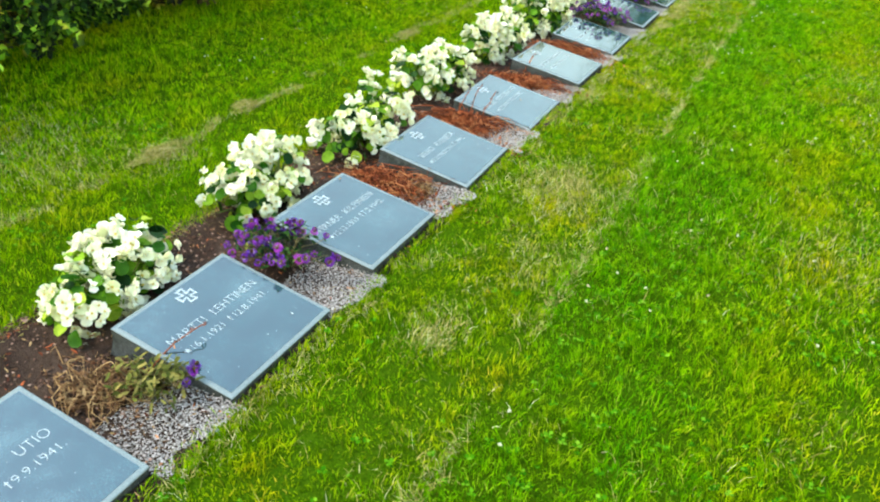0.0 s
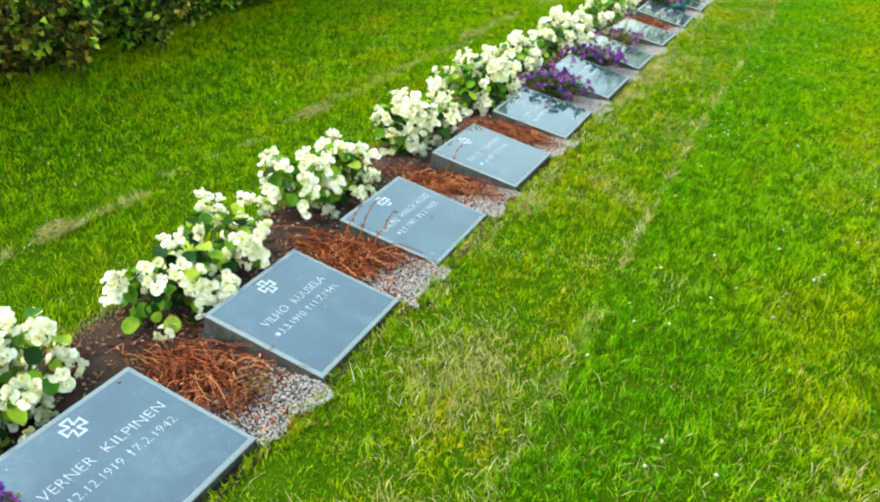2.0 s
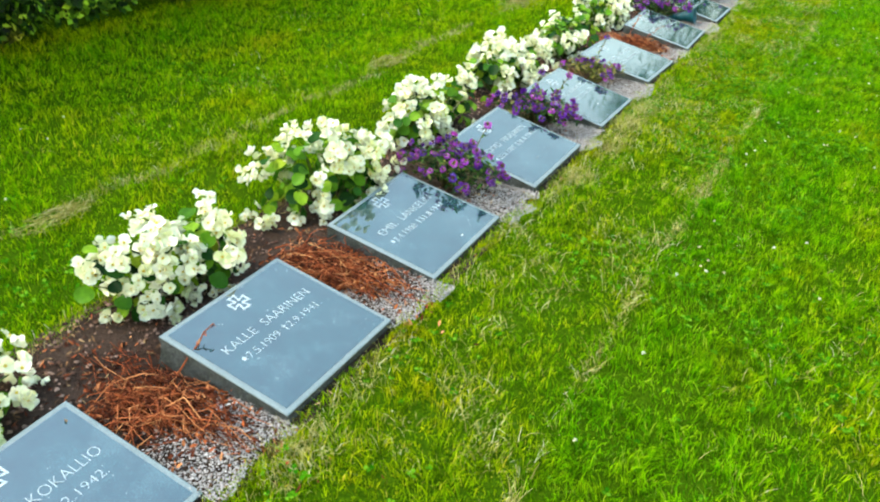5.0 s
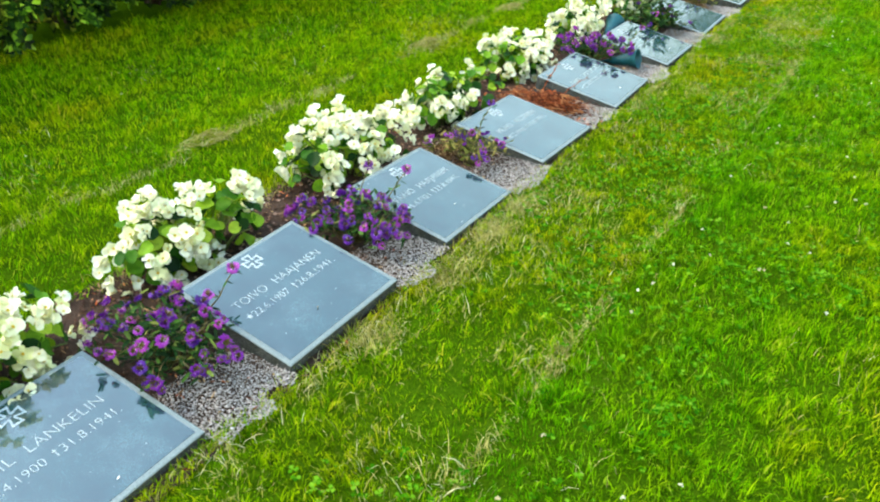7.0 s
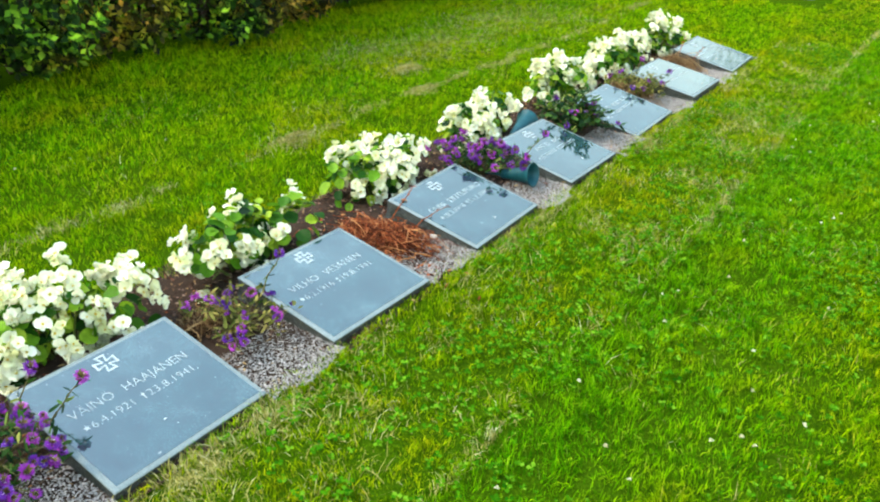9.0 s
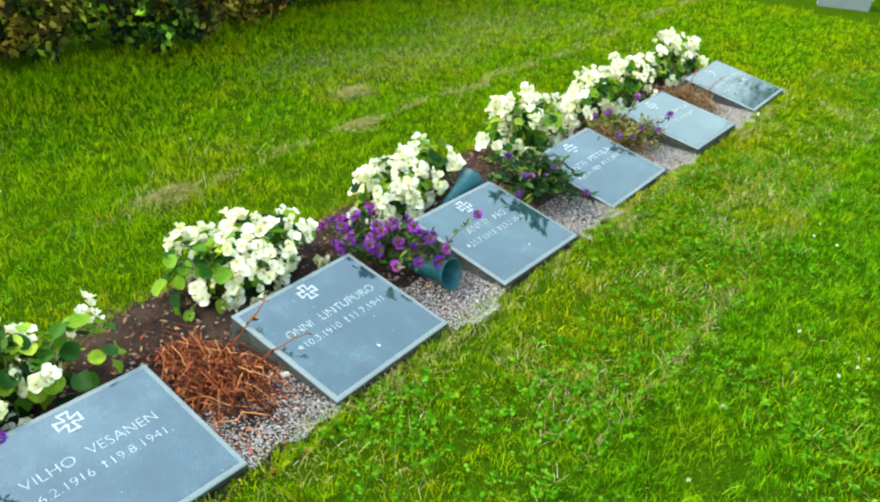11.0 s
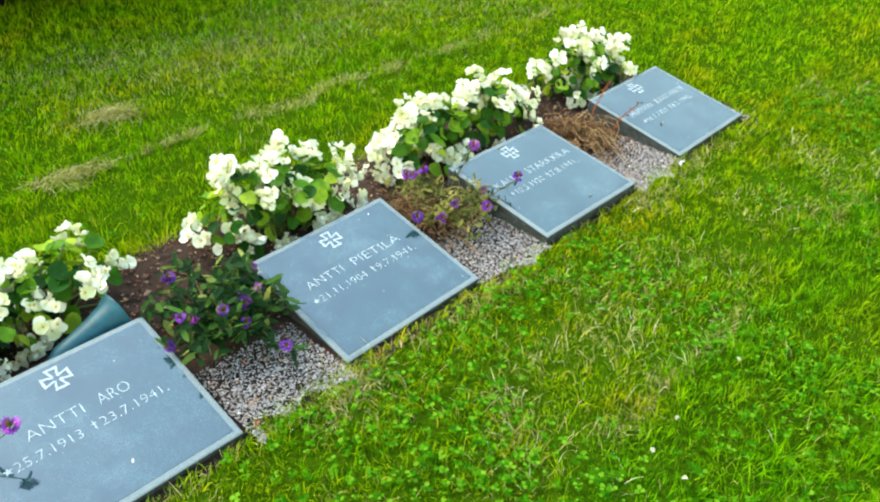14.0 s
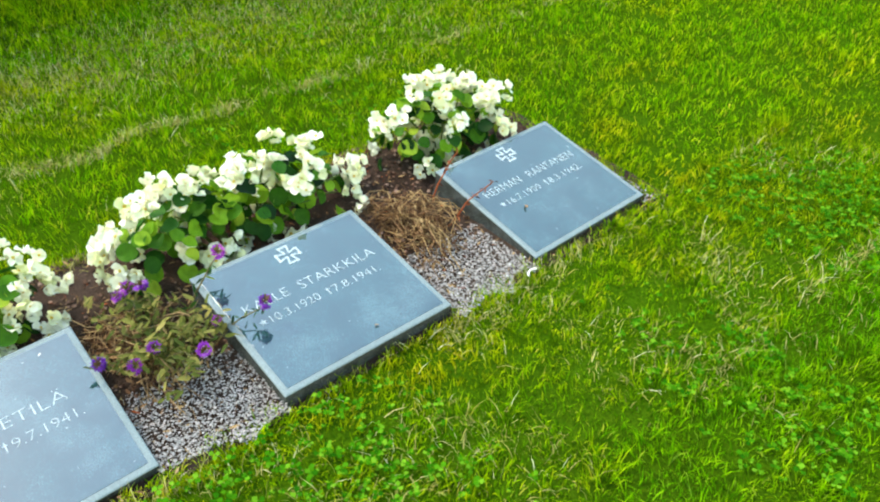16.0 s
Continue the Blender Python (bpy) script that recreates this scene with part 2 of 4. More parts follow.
# ---- mesh helpers ----
def tri_mesh(name, verts, tris, mats, index=None, smooth=True):
    """A triangle mesh out of arrays, however large."""
    me = bpy.data.meshes.new(name)
    verts, tris = np.asarray(verts, np.float32), np.asarray(tris, np.int32)
    me.vertices.add(len(verts))
    me.vertices.foreach_set("co", verts.ravel())
    me.loops.add(3 * len(tris))
    me.loops.foreach_set("vertex_index", tris.ravel())
    me.polygons.add(len(tris))
    me.polygons.foreach_set("loop_start", np.arange(0, 3 * len(tris), 3, dtype=np.int32))
    for m in mats if isinstance(mats, (list, tuple)) else [mats]:
        me.materials.append(m)
    if index is not None:
        me.polygons.foreach_set("material_index", np.asarray(index, np.int32))
    me.polygons.foreach_set("use_smooth", np.full(len(tris), smooth))
    me.update(calc_edges=True)
    return me


def bm_mesh(name, bm, *mats):
    me = bpy.data.meshes.new(name)
    bm.to_mesh(me)
    bm.free()
    for m in mats:
        me.materials.append(m)
    return me


def piece(name, me, parent, m=None, label=""):
    """One mesh object under a thing or a part."""
    ob = new(name, me)
    ob.parent = parent
    if m is not None:
        ob.matrix_basis = m
    return tagged(ob, label) if label else ob


class Heap:
    """Gathers many small shapes into one mesh."""

    def __init__(self):
        self.v, self.f, self.i, self.n = [], [], [], 0

    def add(self, verts, tris, index=0):
        self.v.append(np.asarray(verts, float))
        self.f.append(np.asarray(tris, int) + self.n)
        self.i.append(np.full(len(tris), index))
        self.n += len(verts)

    def mesh(self, name, *mats, smooth=True):
        return tri_mesh(name, np.concatenate(self.v), np.concatenate(self.f), list(mats), np.concatenate(self.i), smooth)


def tube(points, r0, r1, sides=3):
    """A thin bent stalk through the points."""
    pts = np.asarray(points, float)
    n = len(pts)
    way = np.gradient(pts, axis=0)
    way /= np.linalg.norm(way, axis=1, keepdims=True) + 1e-9
    a = np.cross(way, (0.31, 0.12, 0.94))
    a /= np.linalg.norm(a, axis=1, keepdims=True) + 1e-9
    b = np.cross(way, a)
    r = np.linspace(r0, r1, n)[:, None]
    ring = [pts + r * (math.cos(t) * a + math.sin(t) * b) for t in np.arange(sides) * 2 * math.pi / sides]
    v = np.stack(ring, 1).reshape(-1, 3)
    f = []
    for k in range(n - 1):
        for s in range(sides):
            p, q = k * sides + s, k * sides + (s + 1) % sides
            f += [(p, q, q + sides), (p, q + sides, p + sides)]
    return v, f


def leaf_shape(length, width, cup, sides=9, point=0.0, wave=0.0):
    """A leaf or petal from its base at the origin along +y, cupped upwards."""
    t = np.arange(sides) * 2 * math.pi / sides
    rim = np.stack([width / 2 * np.sin(t), length / 2 - length / 2 * np.cos(t), np.zeros(sides)], 1)
    rim[:, 0] *= 1 - point * (rim[:, 1] / length) ** 2
    rim[:, 2] = cup * ((rim[:, 0] / width * 2) ** 2 + (rim[:, 1] / length) ** 2 * 0.6) + wave * np.sin(3 * t)
    v = np.vstack([rim, [(0, length * 0.5, cup * 0.05)]])
    return v, [(k, (k + 1) % sides, sides) for k in range(sides)]


def placed(verts, m):
    m = np.array(m)
    return np.asarray(verts) @ m[:3, :3].T + m[:3, 3]


def facing(at, normal, spin):
    """A pose with +z along the normal, turned about it."""
    q = Vector(normal).to_track_quat("Z", "Y")
    return Matrix.Translation(at) @ q.to_matrix().to_4x4() @ Matrix.Rotation(spin, 4, "Z")


def lattice(seed, size=64):
    return np.random.RandomState(seed).rand(size, size)


def patchy(x, y, scale, seed):
    """Smooth random values from 0 to 1 over the plan; scale in metres."""
    g = lattice(seed)
    u, v = np.asarray(x) / scale + 17.3, np.asarray(y) / scale + 23.1
    i, j = np.floor(u).astype(int), np.floor(v).astype(int)
    a, b = u - i, v - j
    a, b = a * a * (3 - 2 * a), b * b * (3 - 2 * b)
    i, j, k, l = i % 64, j % 64, (i + 1) % 64, (j + 1) % 64
    return (g[i, j] * (1 - a) + g[k, j] * a) * (1 - b) + (g[i, l] * (1 - a) + g[k, l] * a) * b


# ---- ground ----
SOIL_Z = -0.03
BED_BACK, BED_FRONT, BED_START, BED_END = -0.57, 0.275, -0.3, 11.68


def ground():
    bm = bmesh.new()
    ring = [0.0, 4.0, 14.0, 45.0, 150.0, 600.0]
    cuts = sorted({s * r for r in ring for s in (-1, 1)} | {-3.0, -2.0, -1.0, 1.0, 2.0, 3.0, 8.0})
    grid = [[bm.verts.new((x, y + 5, SOIL_Z)) for y in cuts] for x in cuts]
    for a in range(len(cuts) - 1):
        for b in range(len(cuts) - 1):
            bm.faces.new((grid[a][b], grid[a + 1][b], grid[a + 1][b + 1], grid[a][b + 1]))
    return tagged(new("ground", bm_mesh("ground", bm, THATCH)), "mown lawn soil with mossy thatch between the blades", "ground", kind="structure")


ground()


def planting_bed():
    xs, ys = np.arange(BED_BACK - 0.06, BED_FRONT - 0.02, 0.02), np.arange(BED_START, BED_END + 0.05, 0.02)
    gx, gy = np.meshgrid(xs, ys, indexing="ij")
    edge = np.minimum(gx - BED_BACK + 0.05, (BED_FRONT - 0.03 - gx) * 0.7).clip(0, 0.1) / 0.1
    z = SOIL_Z + 0.004 + 0.010 * edge * patchy(gx, gy, 0.05, 3) + 0.012 * edge * patchy(gx, gy, 0.16, 4)
    v = np.stack([gx, gy, z], -1).reshape(-1, 3)
    n, m = len(xs), len(ys)
    k = (np.arange(n - 1)[:, None] * m + np.arange(m - 1)).ravel()
    f = np.concatenate([np.stack([k, k + m, k + m + 1], 1), np.stack([k, k + m + 1, k + 1], 1)])
    return tagged(new("planting_bed", tri_mesh("planting_bed", v, f, SOIL)), "strip of crumbly brown garden soil between the markers", "soil", kind="structure")


planting_bed()

# ---- grave markers ----
SLAB_W, SLAB_D, SLAB_H, RIM = 0.50, 0.439, 0.115, 0.016
# centre of the top x, y, z; turn; tilt to the front; tilt along the row
MARKERS = [
    (-0.006, 0.208, 0.047, 0.1, 10.3, 0.1), (0.007, 1.003, 0.047, 0.3, 11.0, -0.1), (0.003, 1.768, 0.051, 0.6, 10.0, -0.8),
    (-0.003, 2.574, 0.040, 1.5, 11.0, -0.4), (-0.014, 3.378, 0.029, 1.0, 10.2, 0.1), (0.001, 4.160, 0.050, 0.4, 9.7, -0.9),
    (-0.010, 4.935, 0.041, 0.4, 9.1, 0.7), (0.007, 5.737, 0.059, -0.6, 10.9, 1.2), (0.002, 6.542, 0.043, 0.3, 11.7, -1.8),
    (0.002, 7.331, 0.040, -1.2, 9.3, -0.9), (0.010, 8.121, 0.045, 1.0, 10.7, -0.1), (0.014, 8.924, 0.046, 0.1, 11.3, -0.9),
    (-0.005, 9.752, 0.036, -0.1, 10.6, 1.7), (0.019, 10.542, 0.053, 0.0, 8.5, -0.5), (0.003, 11.370, 0.041, 0.9, 10.6, 0.6),
]
WRITING = [
    ("UTIO", "", "9.9.1941."), ("MARTTI LEHTINEN", "16.1.1921", "12.8.1941."), ("VERNER KILPINEN", "12.12.1919", "7.2.1942."),
    ("VILHO KUUSELA", "3.3.1910", "11.7.1941."), ("LAURI HAKOKALLIO", "2.5.1907", "5.2.1942."), ("KALLE SAARINEN", "7.5.1909", "2.9.1941."),
    ("EMIL LÄNKELIN", "3.4.1900", "31.8.1941."), ("TOIVO HAAJANEN", "22.6.1907", "26.8.1941."), ("VÄINÖ HAAJANEN", "6.4.1921", "23.8.1941."),
    ("VILHO VESANEN", "6.2.1916", "19.8.1941."), ("ONNI LINTUPURO", "10.3.1910", "11.7.1941."), ("ANTTI ARO", "25.7.1913", "23.7.1941."),
    ("ANTTI PIETILÄ", "21.11.1904", "9.7.1941."), ("KALLE STARKKILA", "10.3.1920", "7.8.1941."), ("HERMAN RANTANEN", "16.7.1909", "8.3.1942."),
]


def marker_body():
    """The sawn block: rough sides that swell and dip a little."""
    bm = bmesh.new()
    bmesh.ops.create_cube(bm, size=1.0, matrix=Matrix.Translation((0, 0, -SLAB_H / 2 - 0.004)) @ Matrix.Diagonal((SLAB_D, SLAB_W, SLAB_H, 1)))
    bmesh.ops.subdivide_edges(bm, edges=bm.edges, cuts=11, use_grid_fill=True)
    for v in bm.verts:
        if v.co.z < -0.012:
            out = Vector((v.co.x, v.co.y, 0)).normalized()
            v.co -= out * 0.006 * noise.noise(v.co * 22) + out * 0.003
    return bm_mesh("body", bm, HEWN)


def marker_border():
    """The paler unpolished band round the face, falling slightly to the edge."""
    bm = bmesh.new()
    a, b = SLAB_D / 2, SLAB_W / 2
    loops = []
    for inset, z in ((0.0, -0.0045), (0.0012, -0.002), (0.004, -0.0008), (RIM, 0.0), (RIM, -0.006)):
        loops.append([bm.verts.new((sx * (a - inset), sy * (b - inset), z)) for sx, sy in ((-1, -1), (1, -1), (1, 1), (-1, 1))])
    for p, q in zip(loops, loops[1:]):
        for k in range(4):
            bm.faces.new((p[k], p[(k + 1) % 4], q[(k + 1) % 4], q[k]))
    return bm_mesh("border", bm, HONED)


def marker_face():
    bm = bmesh.new()
    bmesh.ops.create_cube(bm, size=1.0, matrix=Matrix.Translation((0, 0, -0.002)) @ Matrix.Diagonal((SLAB_D - 2 * RIM, SLAB_W - 2 * RIM, 0.006, 1)))
    bmesh.ops.bevel(bm, geom=bm.edges, offset=0.0008, segments=2, affect="EDGES")
    return bm_mesh("face", bm, POLISHED)


def cross_mesh():
    """One broad outline that follows four flared arms."""
    def outline(inner, throat, tip, reach):
        pts = []
        for k in range(4):
            c, s = math.cos(k * math.pi / 2), math.sin(k * math.pi / 2)
            for x, y in ((throat, inner), (tip, reach), (-tip, reach), (-throat, inner)):
                pts.append((c * x - s * y, s * x + c * y))
        return pts

    outer, inner = outline(0.0105, 0.0095, 0.0165, 0.0335), outline(0.0075, 0.0032, 0.0095, 0.0275)
    n = len(outer)
    v = [(x, y, 0.0) for x, y in outer] + [(x, y, 0.0008) for x, y in outer] + [(x, y, 0.0008) for x, y in inner] + [(x, y, 0.0) for x, y in inner]
    f = []
    for k in range(n):
        m = (k + 1) % n
        for p in range(3):
            f += [(p * n + k, p * n + m, p * n + n + m), (p * n + k, p * n + n + m, p * n + n + k)]
    return tri_mesh("cross", v, f, LETTER, smooth=False)


def star_mesh(r):
    pts = [((r if k % 2 == 0 else r * 0.42) * math.sin(k * math.pi / 5), (r if k % 2 == 0 else r * 0.42) * math.cos(k * math.pi / 5)) for k in range(10)]
    v = [(x, y, 0.0008) for x, y in pts] + [(x, y, 0.0) for x, y in pts] + [(0, 0, 0.0008)]
    f = [(k, 20, (k + 1) % 10) for k in range(10)] + [(k, (k + 1) % 10, 10 + k) for k in range(10)] + [((k + 1) % 10, 10 + (k + 1) % 10, 10 + k) for k in range(10)]
    return tri_mesh("birth_star", v, f, LETTER, smooth=False)


def dagger_mesh(h):
    bm = bmesh.new()
    for (x, y, w, d) in ((0, h / 2, h * 0.10, h), (0, h * 0.70, h * 0.42, h * 0.10)):
        bmesh.ops.create_cube(bm, size=1.0, matrix=Matrix.Translation((x, y, 0.0004 + (0.0001 if w > d else 0))) @ Matrix.Diagonal((w, d, 0.0008, 1)))
    return bm_mesh("death_dagger", bm, LETTER)


def text_mesh(text):
    """Raised letters as a mesh, at a size of one metre."""
    data = bpy.data.curves.new("letters", "FONT")
    data.body, data.size, data.extrude, data.resolution_u, data.offset = text, 1.0, 0.012, 3, -0.023
    ob = new("letters", data)
    bpy.context.view_layer.update()
    me = bpy.data.meshes.new_from_object(ob.evaluated_get(bpy.context.evaluated_depsgraph_get()))
    bpy.data.objects.remove(ob)
    bpy.data.curves.remove(data)
    me.materials.clear()
    me.materials.append(LETTER)
    return me


@functools.lru_cache(None)
def span(text):
    me = text_mesh(text)
    xs = [v.co.x for v in me.vertices]
    bpy.data.meshes.remove(me)
    return max(xs) - min(xs)


@functools.lru_cache(None)
def glyph(c):
    """One letter and the room that it takes in a line."""
    return text_mesh(c), span("H" + c + "H") - span("HH")


def engrave(name, text, cap, width, face, lay, u, v, label):
    """A word letter by letter along the base line from u, squeezed to the width."""
    size = cap / 0.72
    squeeze = width / (size * sum(glyph(c)[1] for c in text))
    for c in text:
        me, room = glyph(c)
        piece(name, me, face, lay(u, v) @ Matrix.Diagonal((size * squeeze, size, 0.04, 1.0)), label)
        u += room * size * squeeze


BODY, BORDER, FACE, CROSS, STAR, DAGGER = marker_body(), marker_border(), marker_face(), cross_mesh(), star_mesh(0.0105), dagger_mesh(0.026)


def grave_marker(spot, words):
    x, y, z, turn, tilt, along = spot
    top = new("grave_marker")
    top.matrix_basis = pose(x, y, z, along, tilt, turn)
    tagged(top, "grey granite grave marker with polished face, white lettering and carved cross", "grave marker", group="row of grave markers")
    piece("body", BODY, top, label="rough-hewn grey granite sides")
    piece("border", BORDER, top, label="paler unpolished granite border")
    face = piece("face", FACE, top, label="polished dark grey granite face")

    def lay(u, v):
        return pose(-v, u, 0.0012) @ Matrix.Rotation(math.pi / 2, 4, "Z")

    name, born, died = words
    piece("cross", CROSS, face, lay(0.0, 0.158), "white carved cross with flared arms")
    wide = min(0.40, 0.0258 * len(name) + (0.012 if " " in name else 0))
    start = 0.192 - wide if not born else -wide / 2
    step = wide / (len(name) + 0.0)
    for word in name.split():
        at = start + step * name.index(word)
        engrave("engraved_letter", word, 0.032, step * len(word) - 0.002, face, lay, at, 0.034, "white engraved capital letter")
    a, b = 0.0168 * len(born), 0.0168 * len(died)
    u = -(a + b + 0.064) / 2 if born else 0.19 - b - 0.02
    if born:
        piece("birth_star", STAR, face, lay(u + 0.008, -0.008))
        engrave("birth_numeral", born, 0.0265, a, face, lay, u + 0.020, -0.021, "white engraved numeral")
        u += a + 0.042
    piece("death_dagger", DAGGER, face, lay(u + 0.004, -0.021))
    engrave("death_numeral", died, 0.0265, b, face, lay, u + 0.0155, -0.021, "white engraved numeral")
    return top


for spot, words in zip(MARKERS, WRITING):
    grave_marker(spot, words)
GAPS = [((a[1] + b[1]) / 2) for a, b in zip(MARKERS, MARKERS[1:])]


# ---- begonias ----
def begonia_flower(seed):
    """Two broad and two narrow ruffled petals round a knot of yellow stamens."""
    r = np.random.RandomState(seed)
    heap = Heap()
    for k in range(4):
        big = k % 2 == 0
        v, f = leaf_shape(0.021 if big else 0.017, 0.026 if big else 0.013, 0.003 + 0.007 * r.rand(), 10, 0.0, 0.003)
        m = Matrix.Rotation(k * math.pi / 2 + r.uniform(-0.25, 0.25), 4, "Z") @ Matrix.Rotation(r.uniform(-0.25, 0.9), 4, "X") @ Matrix.Rotation(r.uniform(-0.5, 0.5), 4, "Y")
        heap.add(placed(v, m), f)
    t = np.arange(5) * math.pi / 2.5
    heap.add(np.vstack([np.stack([0.0038 * np.cos(t), 0.0038 * np.sin(t), np.full(5, 0.003)], 1), [(0, 0, 0.008)]]), [(k, (k + 1) % 5, 5) for k in range(5)], 1)
    return heap.mesh("flower", PETAL, YOLK)


def begonia_leaf(seed):
    r = np.random.RandomState(seed)
    v, f = leaf_shape(0.060, 0.056, 0.010, 11, 0.15, 0.003)
    v[:, 2] += 0.25 * np.abs(v[:, 0]) * r.uniform(0.2, 0.9)
    return tri_mesh("leaf", v, f, BEGONIA_LEAF)


FLOWERS, LEAVES = [begonia_flower(k) for k in range(9)], [begonia_leaf(k) for k in range(4)]


def begonia(x, y, long, deep, high, seed, blooms, label):
    r = np.random.RandomState(seed)
    top = new("begonia_plant")
    top.matrix_basis = pose(x, y, SOIL_Z + 0.008)
    tagged(top, label, "flowering plant", group="white begonias behind the markers")
    lumps = [(r.uniform(-0.18, 0.18) * deep, (k / 2 - 1) * 0.34 * long + r.uniform(-0.03, 0.03), r.uniform(0.78, 1.08)) for k in range(5)]

    def skin(inner=1.0):
        """A place on the uneven dome of the plant and the way out of it."""
        lx, ly, lh = lumps[r.randint(5)]
        t, h = r.uniform(0, 2 * math.pi), r.uniform(-0.55, 1.0)
        s = math.sqrt(max(0.02, 1 - h * h)) if h > 0 else 1.0
        way = Vector((math.cos(t) * s, math.sin(t) * s, h))
        at = Vector((lx + way.x * 0.40 * deep * inner, ly + way.y * 0.26 * long * inner, (0.38 + 0.58 * max(h, -0.5) * inner) * high * lh * 1.13))
        return at, way

    heap = Heap()
    for _ in range(26):
        at, way = skin(0.8)
        root = Vector((at.x * 0.25, at.y * 0.45, 0.0))
        mid = root.lerp(at, 0.55) + Vector((0, 0, 0.03))
        heap.add(*tube([root, mid, at], 0.0045, 0.0025, 4))
    tagged(piece("stem_mass", heap.mesh("stem_mass", BEGONIA_STEM), top, label="fleshy green stems"), kind="stuff")
    for _ in range(int(150 * long / 0.42)):
        at, way = skin(r.uniform(0.5, 0.9))
        tip = (way + Vector((0, 0, 0.7)) + Vector(r.uniform(-0.45, 0.45, 3))).normalized()
        piece("leaf", LEAVES[r.randint(4)], top, facing(at, tip, r.uniform(0, 6.3)) @ Matrix.Scale(r.uniform(0.65, 1.05), 4))
    for _ in range(int(1.3 * blooms * long / 0.42)):
        at, way = skin(1.08)
        for _ in range(r.randint(4, 9)):
            spot = at + Vector(r.uniform(-0.03, 0.03, 3))
            tip = (way + Vector((0.25, -0.15, 0.35)) + Vector(r.uniform(-0.6, 0.6, 3))).normalized()
            piece("flower", FLOWERS[r.randint(9)], top, facing(spot, tip, r.uniform(0, 6.3)) @ Matrix.Scale(r.uniform(1.0, 1.4), 4))
    return top


FULL = "lush begonia covered in white blossoms behind a grave marker"
THIN = "begonia with loose white blossoms and broad green leaves"
# marker, x, offset along the row, length, depth, height, clusters of blooms
BEGONIAS = [
    (1, -0.40, -0.06, 0.46, 0.30, 0.22, 31, FULL), (2, -0.42, -0.05, 0.46, 0.31, 0.24, 36, FULL), (3, -0.42, -0.06, 0.46, 0.31, 0.25, 36, FULL),
    (4, -0.44, -0.05, 0.46, 0.30, 0.27, 29, FULL), (5, -0.44, 0.0, 0.46, 0.31, 0.26, 38, FULL), (6, -0.42, -0.02, 0.48, 0.32, 0.31, 34, FULL),
    (7, -0.43, 0.0, 0.48, 0.31, 0.25, 30, FULL), (8, -0.43, 0.02, 0.44, 0.30, 0.24, 38, FULL), (9, -0.39, -0.06, 0.46, 0.27, 0.25, 19, THIN),
    (10, -0.42, -0.02, 0.52, 0.30, 0.23, 30, THIN), (11, -0.43, 0.0, 0.46, 0.30, 0.23, 32, FULL), (12, -0.39, -0.02, 0.48, 0.29, 0.23, 27, THIN),
    (13, -0.41, -0.01, 0.58, 0.29, 0.23, 29, THIN), (14, -0.38, -0.08, 0.44, 0.27, 0.24, 30, FULL),
]
for k, x, dy, long, deep, high, blooms, label in BEGONIAS:
    begonia(x, MARKERS[k][1] + dy + 0.02, long, deep, high, 100 + k, blooms, label)


# ---- fan flowers and dead plants between the markers ----
def fan_head(seed):
    """A short spike of fan-shaped purple flowers round olive buds."""
    r = np.random.RandomState(seed)
    heap = Heap()
    n = 9
    for k in range(n):
        turn = Matrix.Rotation(k * 2.4 + r.uniform(-0.2, 0.2), 4, "Z")
        tilt = Matrix.Rotation(r.uniform(0.25, 1.3), 4, "X")
        base = turn @ Matrix.Translation((0, r.uniform(0.003, 0.009), 0.014 * k / n)) @ tilt
        for a in (-1.05, -0.55, 0.0, 0.55, 1.05):
            long = r.uniform(0.012, 0.017)
            v = [(-0.001, 0, 0), (0.001, 0, 0), (0.0029, long * 0.62, 0.0022), (0.0, long, r.uniform(-0.004, 0.001)), (-0.0029, long * 0.62, 0.0022)]
            heap.add(placed(v, base @ Matrix.Rotation(a, 4, "Z")), [(0, 1, 2), (0, 2, 4), (2, 3, 4)])
        heap.add(placed([(-0.0014, 0.001, 0.0026), (0.0014, 0.001, 0.0026), (0.0, 0.0065, 0.0036)], base), [(0, 1, 2)], 1)
    for k in range(7):
        v, f = leaf_shape(0.020, 0.008, 0.002, 5, 0.5)
        heap.add(placed(v, Matrix.Rotation(k * 0.9, 4, "Z") @ Matrix.Translation((0, 0, 0.008)) @ Matrix.Rotation(r.uniform(0.6, 1.35), 4, "X")), f, 2)
    return heap.mesh("flower_head", PURPLE, THROAT, BUD)


HEADS = [fan_head(k) for k in range(4)]


def wander(r, start, end, lift, wobble):
    """A drooping line of points from start to end."""
    t = np.linspace(0, 1, 6)[:, None]
    p = np.asarray(start) * (1 - t) + np.asarray(end) * t
    p[:, 2] += lift * np.sin(t[:, 0] * math.pi)
    p[1:-1] += r.uniform(-wobble, wobble, (4, 3))
    p[:, 2] = p[:, 2].clip(0.004)
    return p


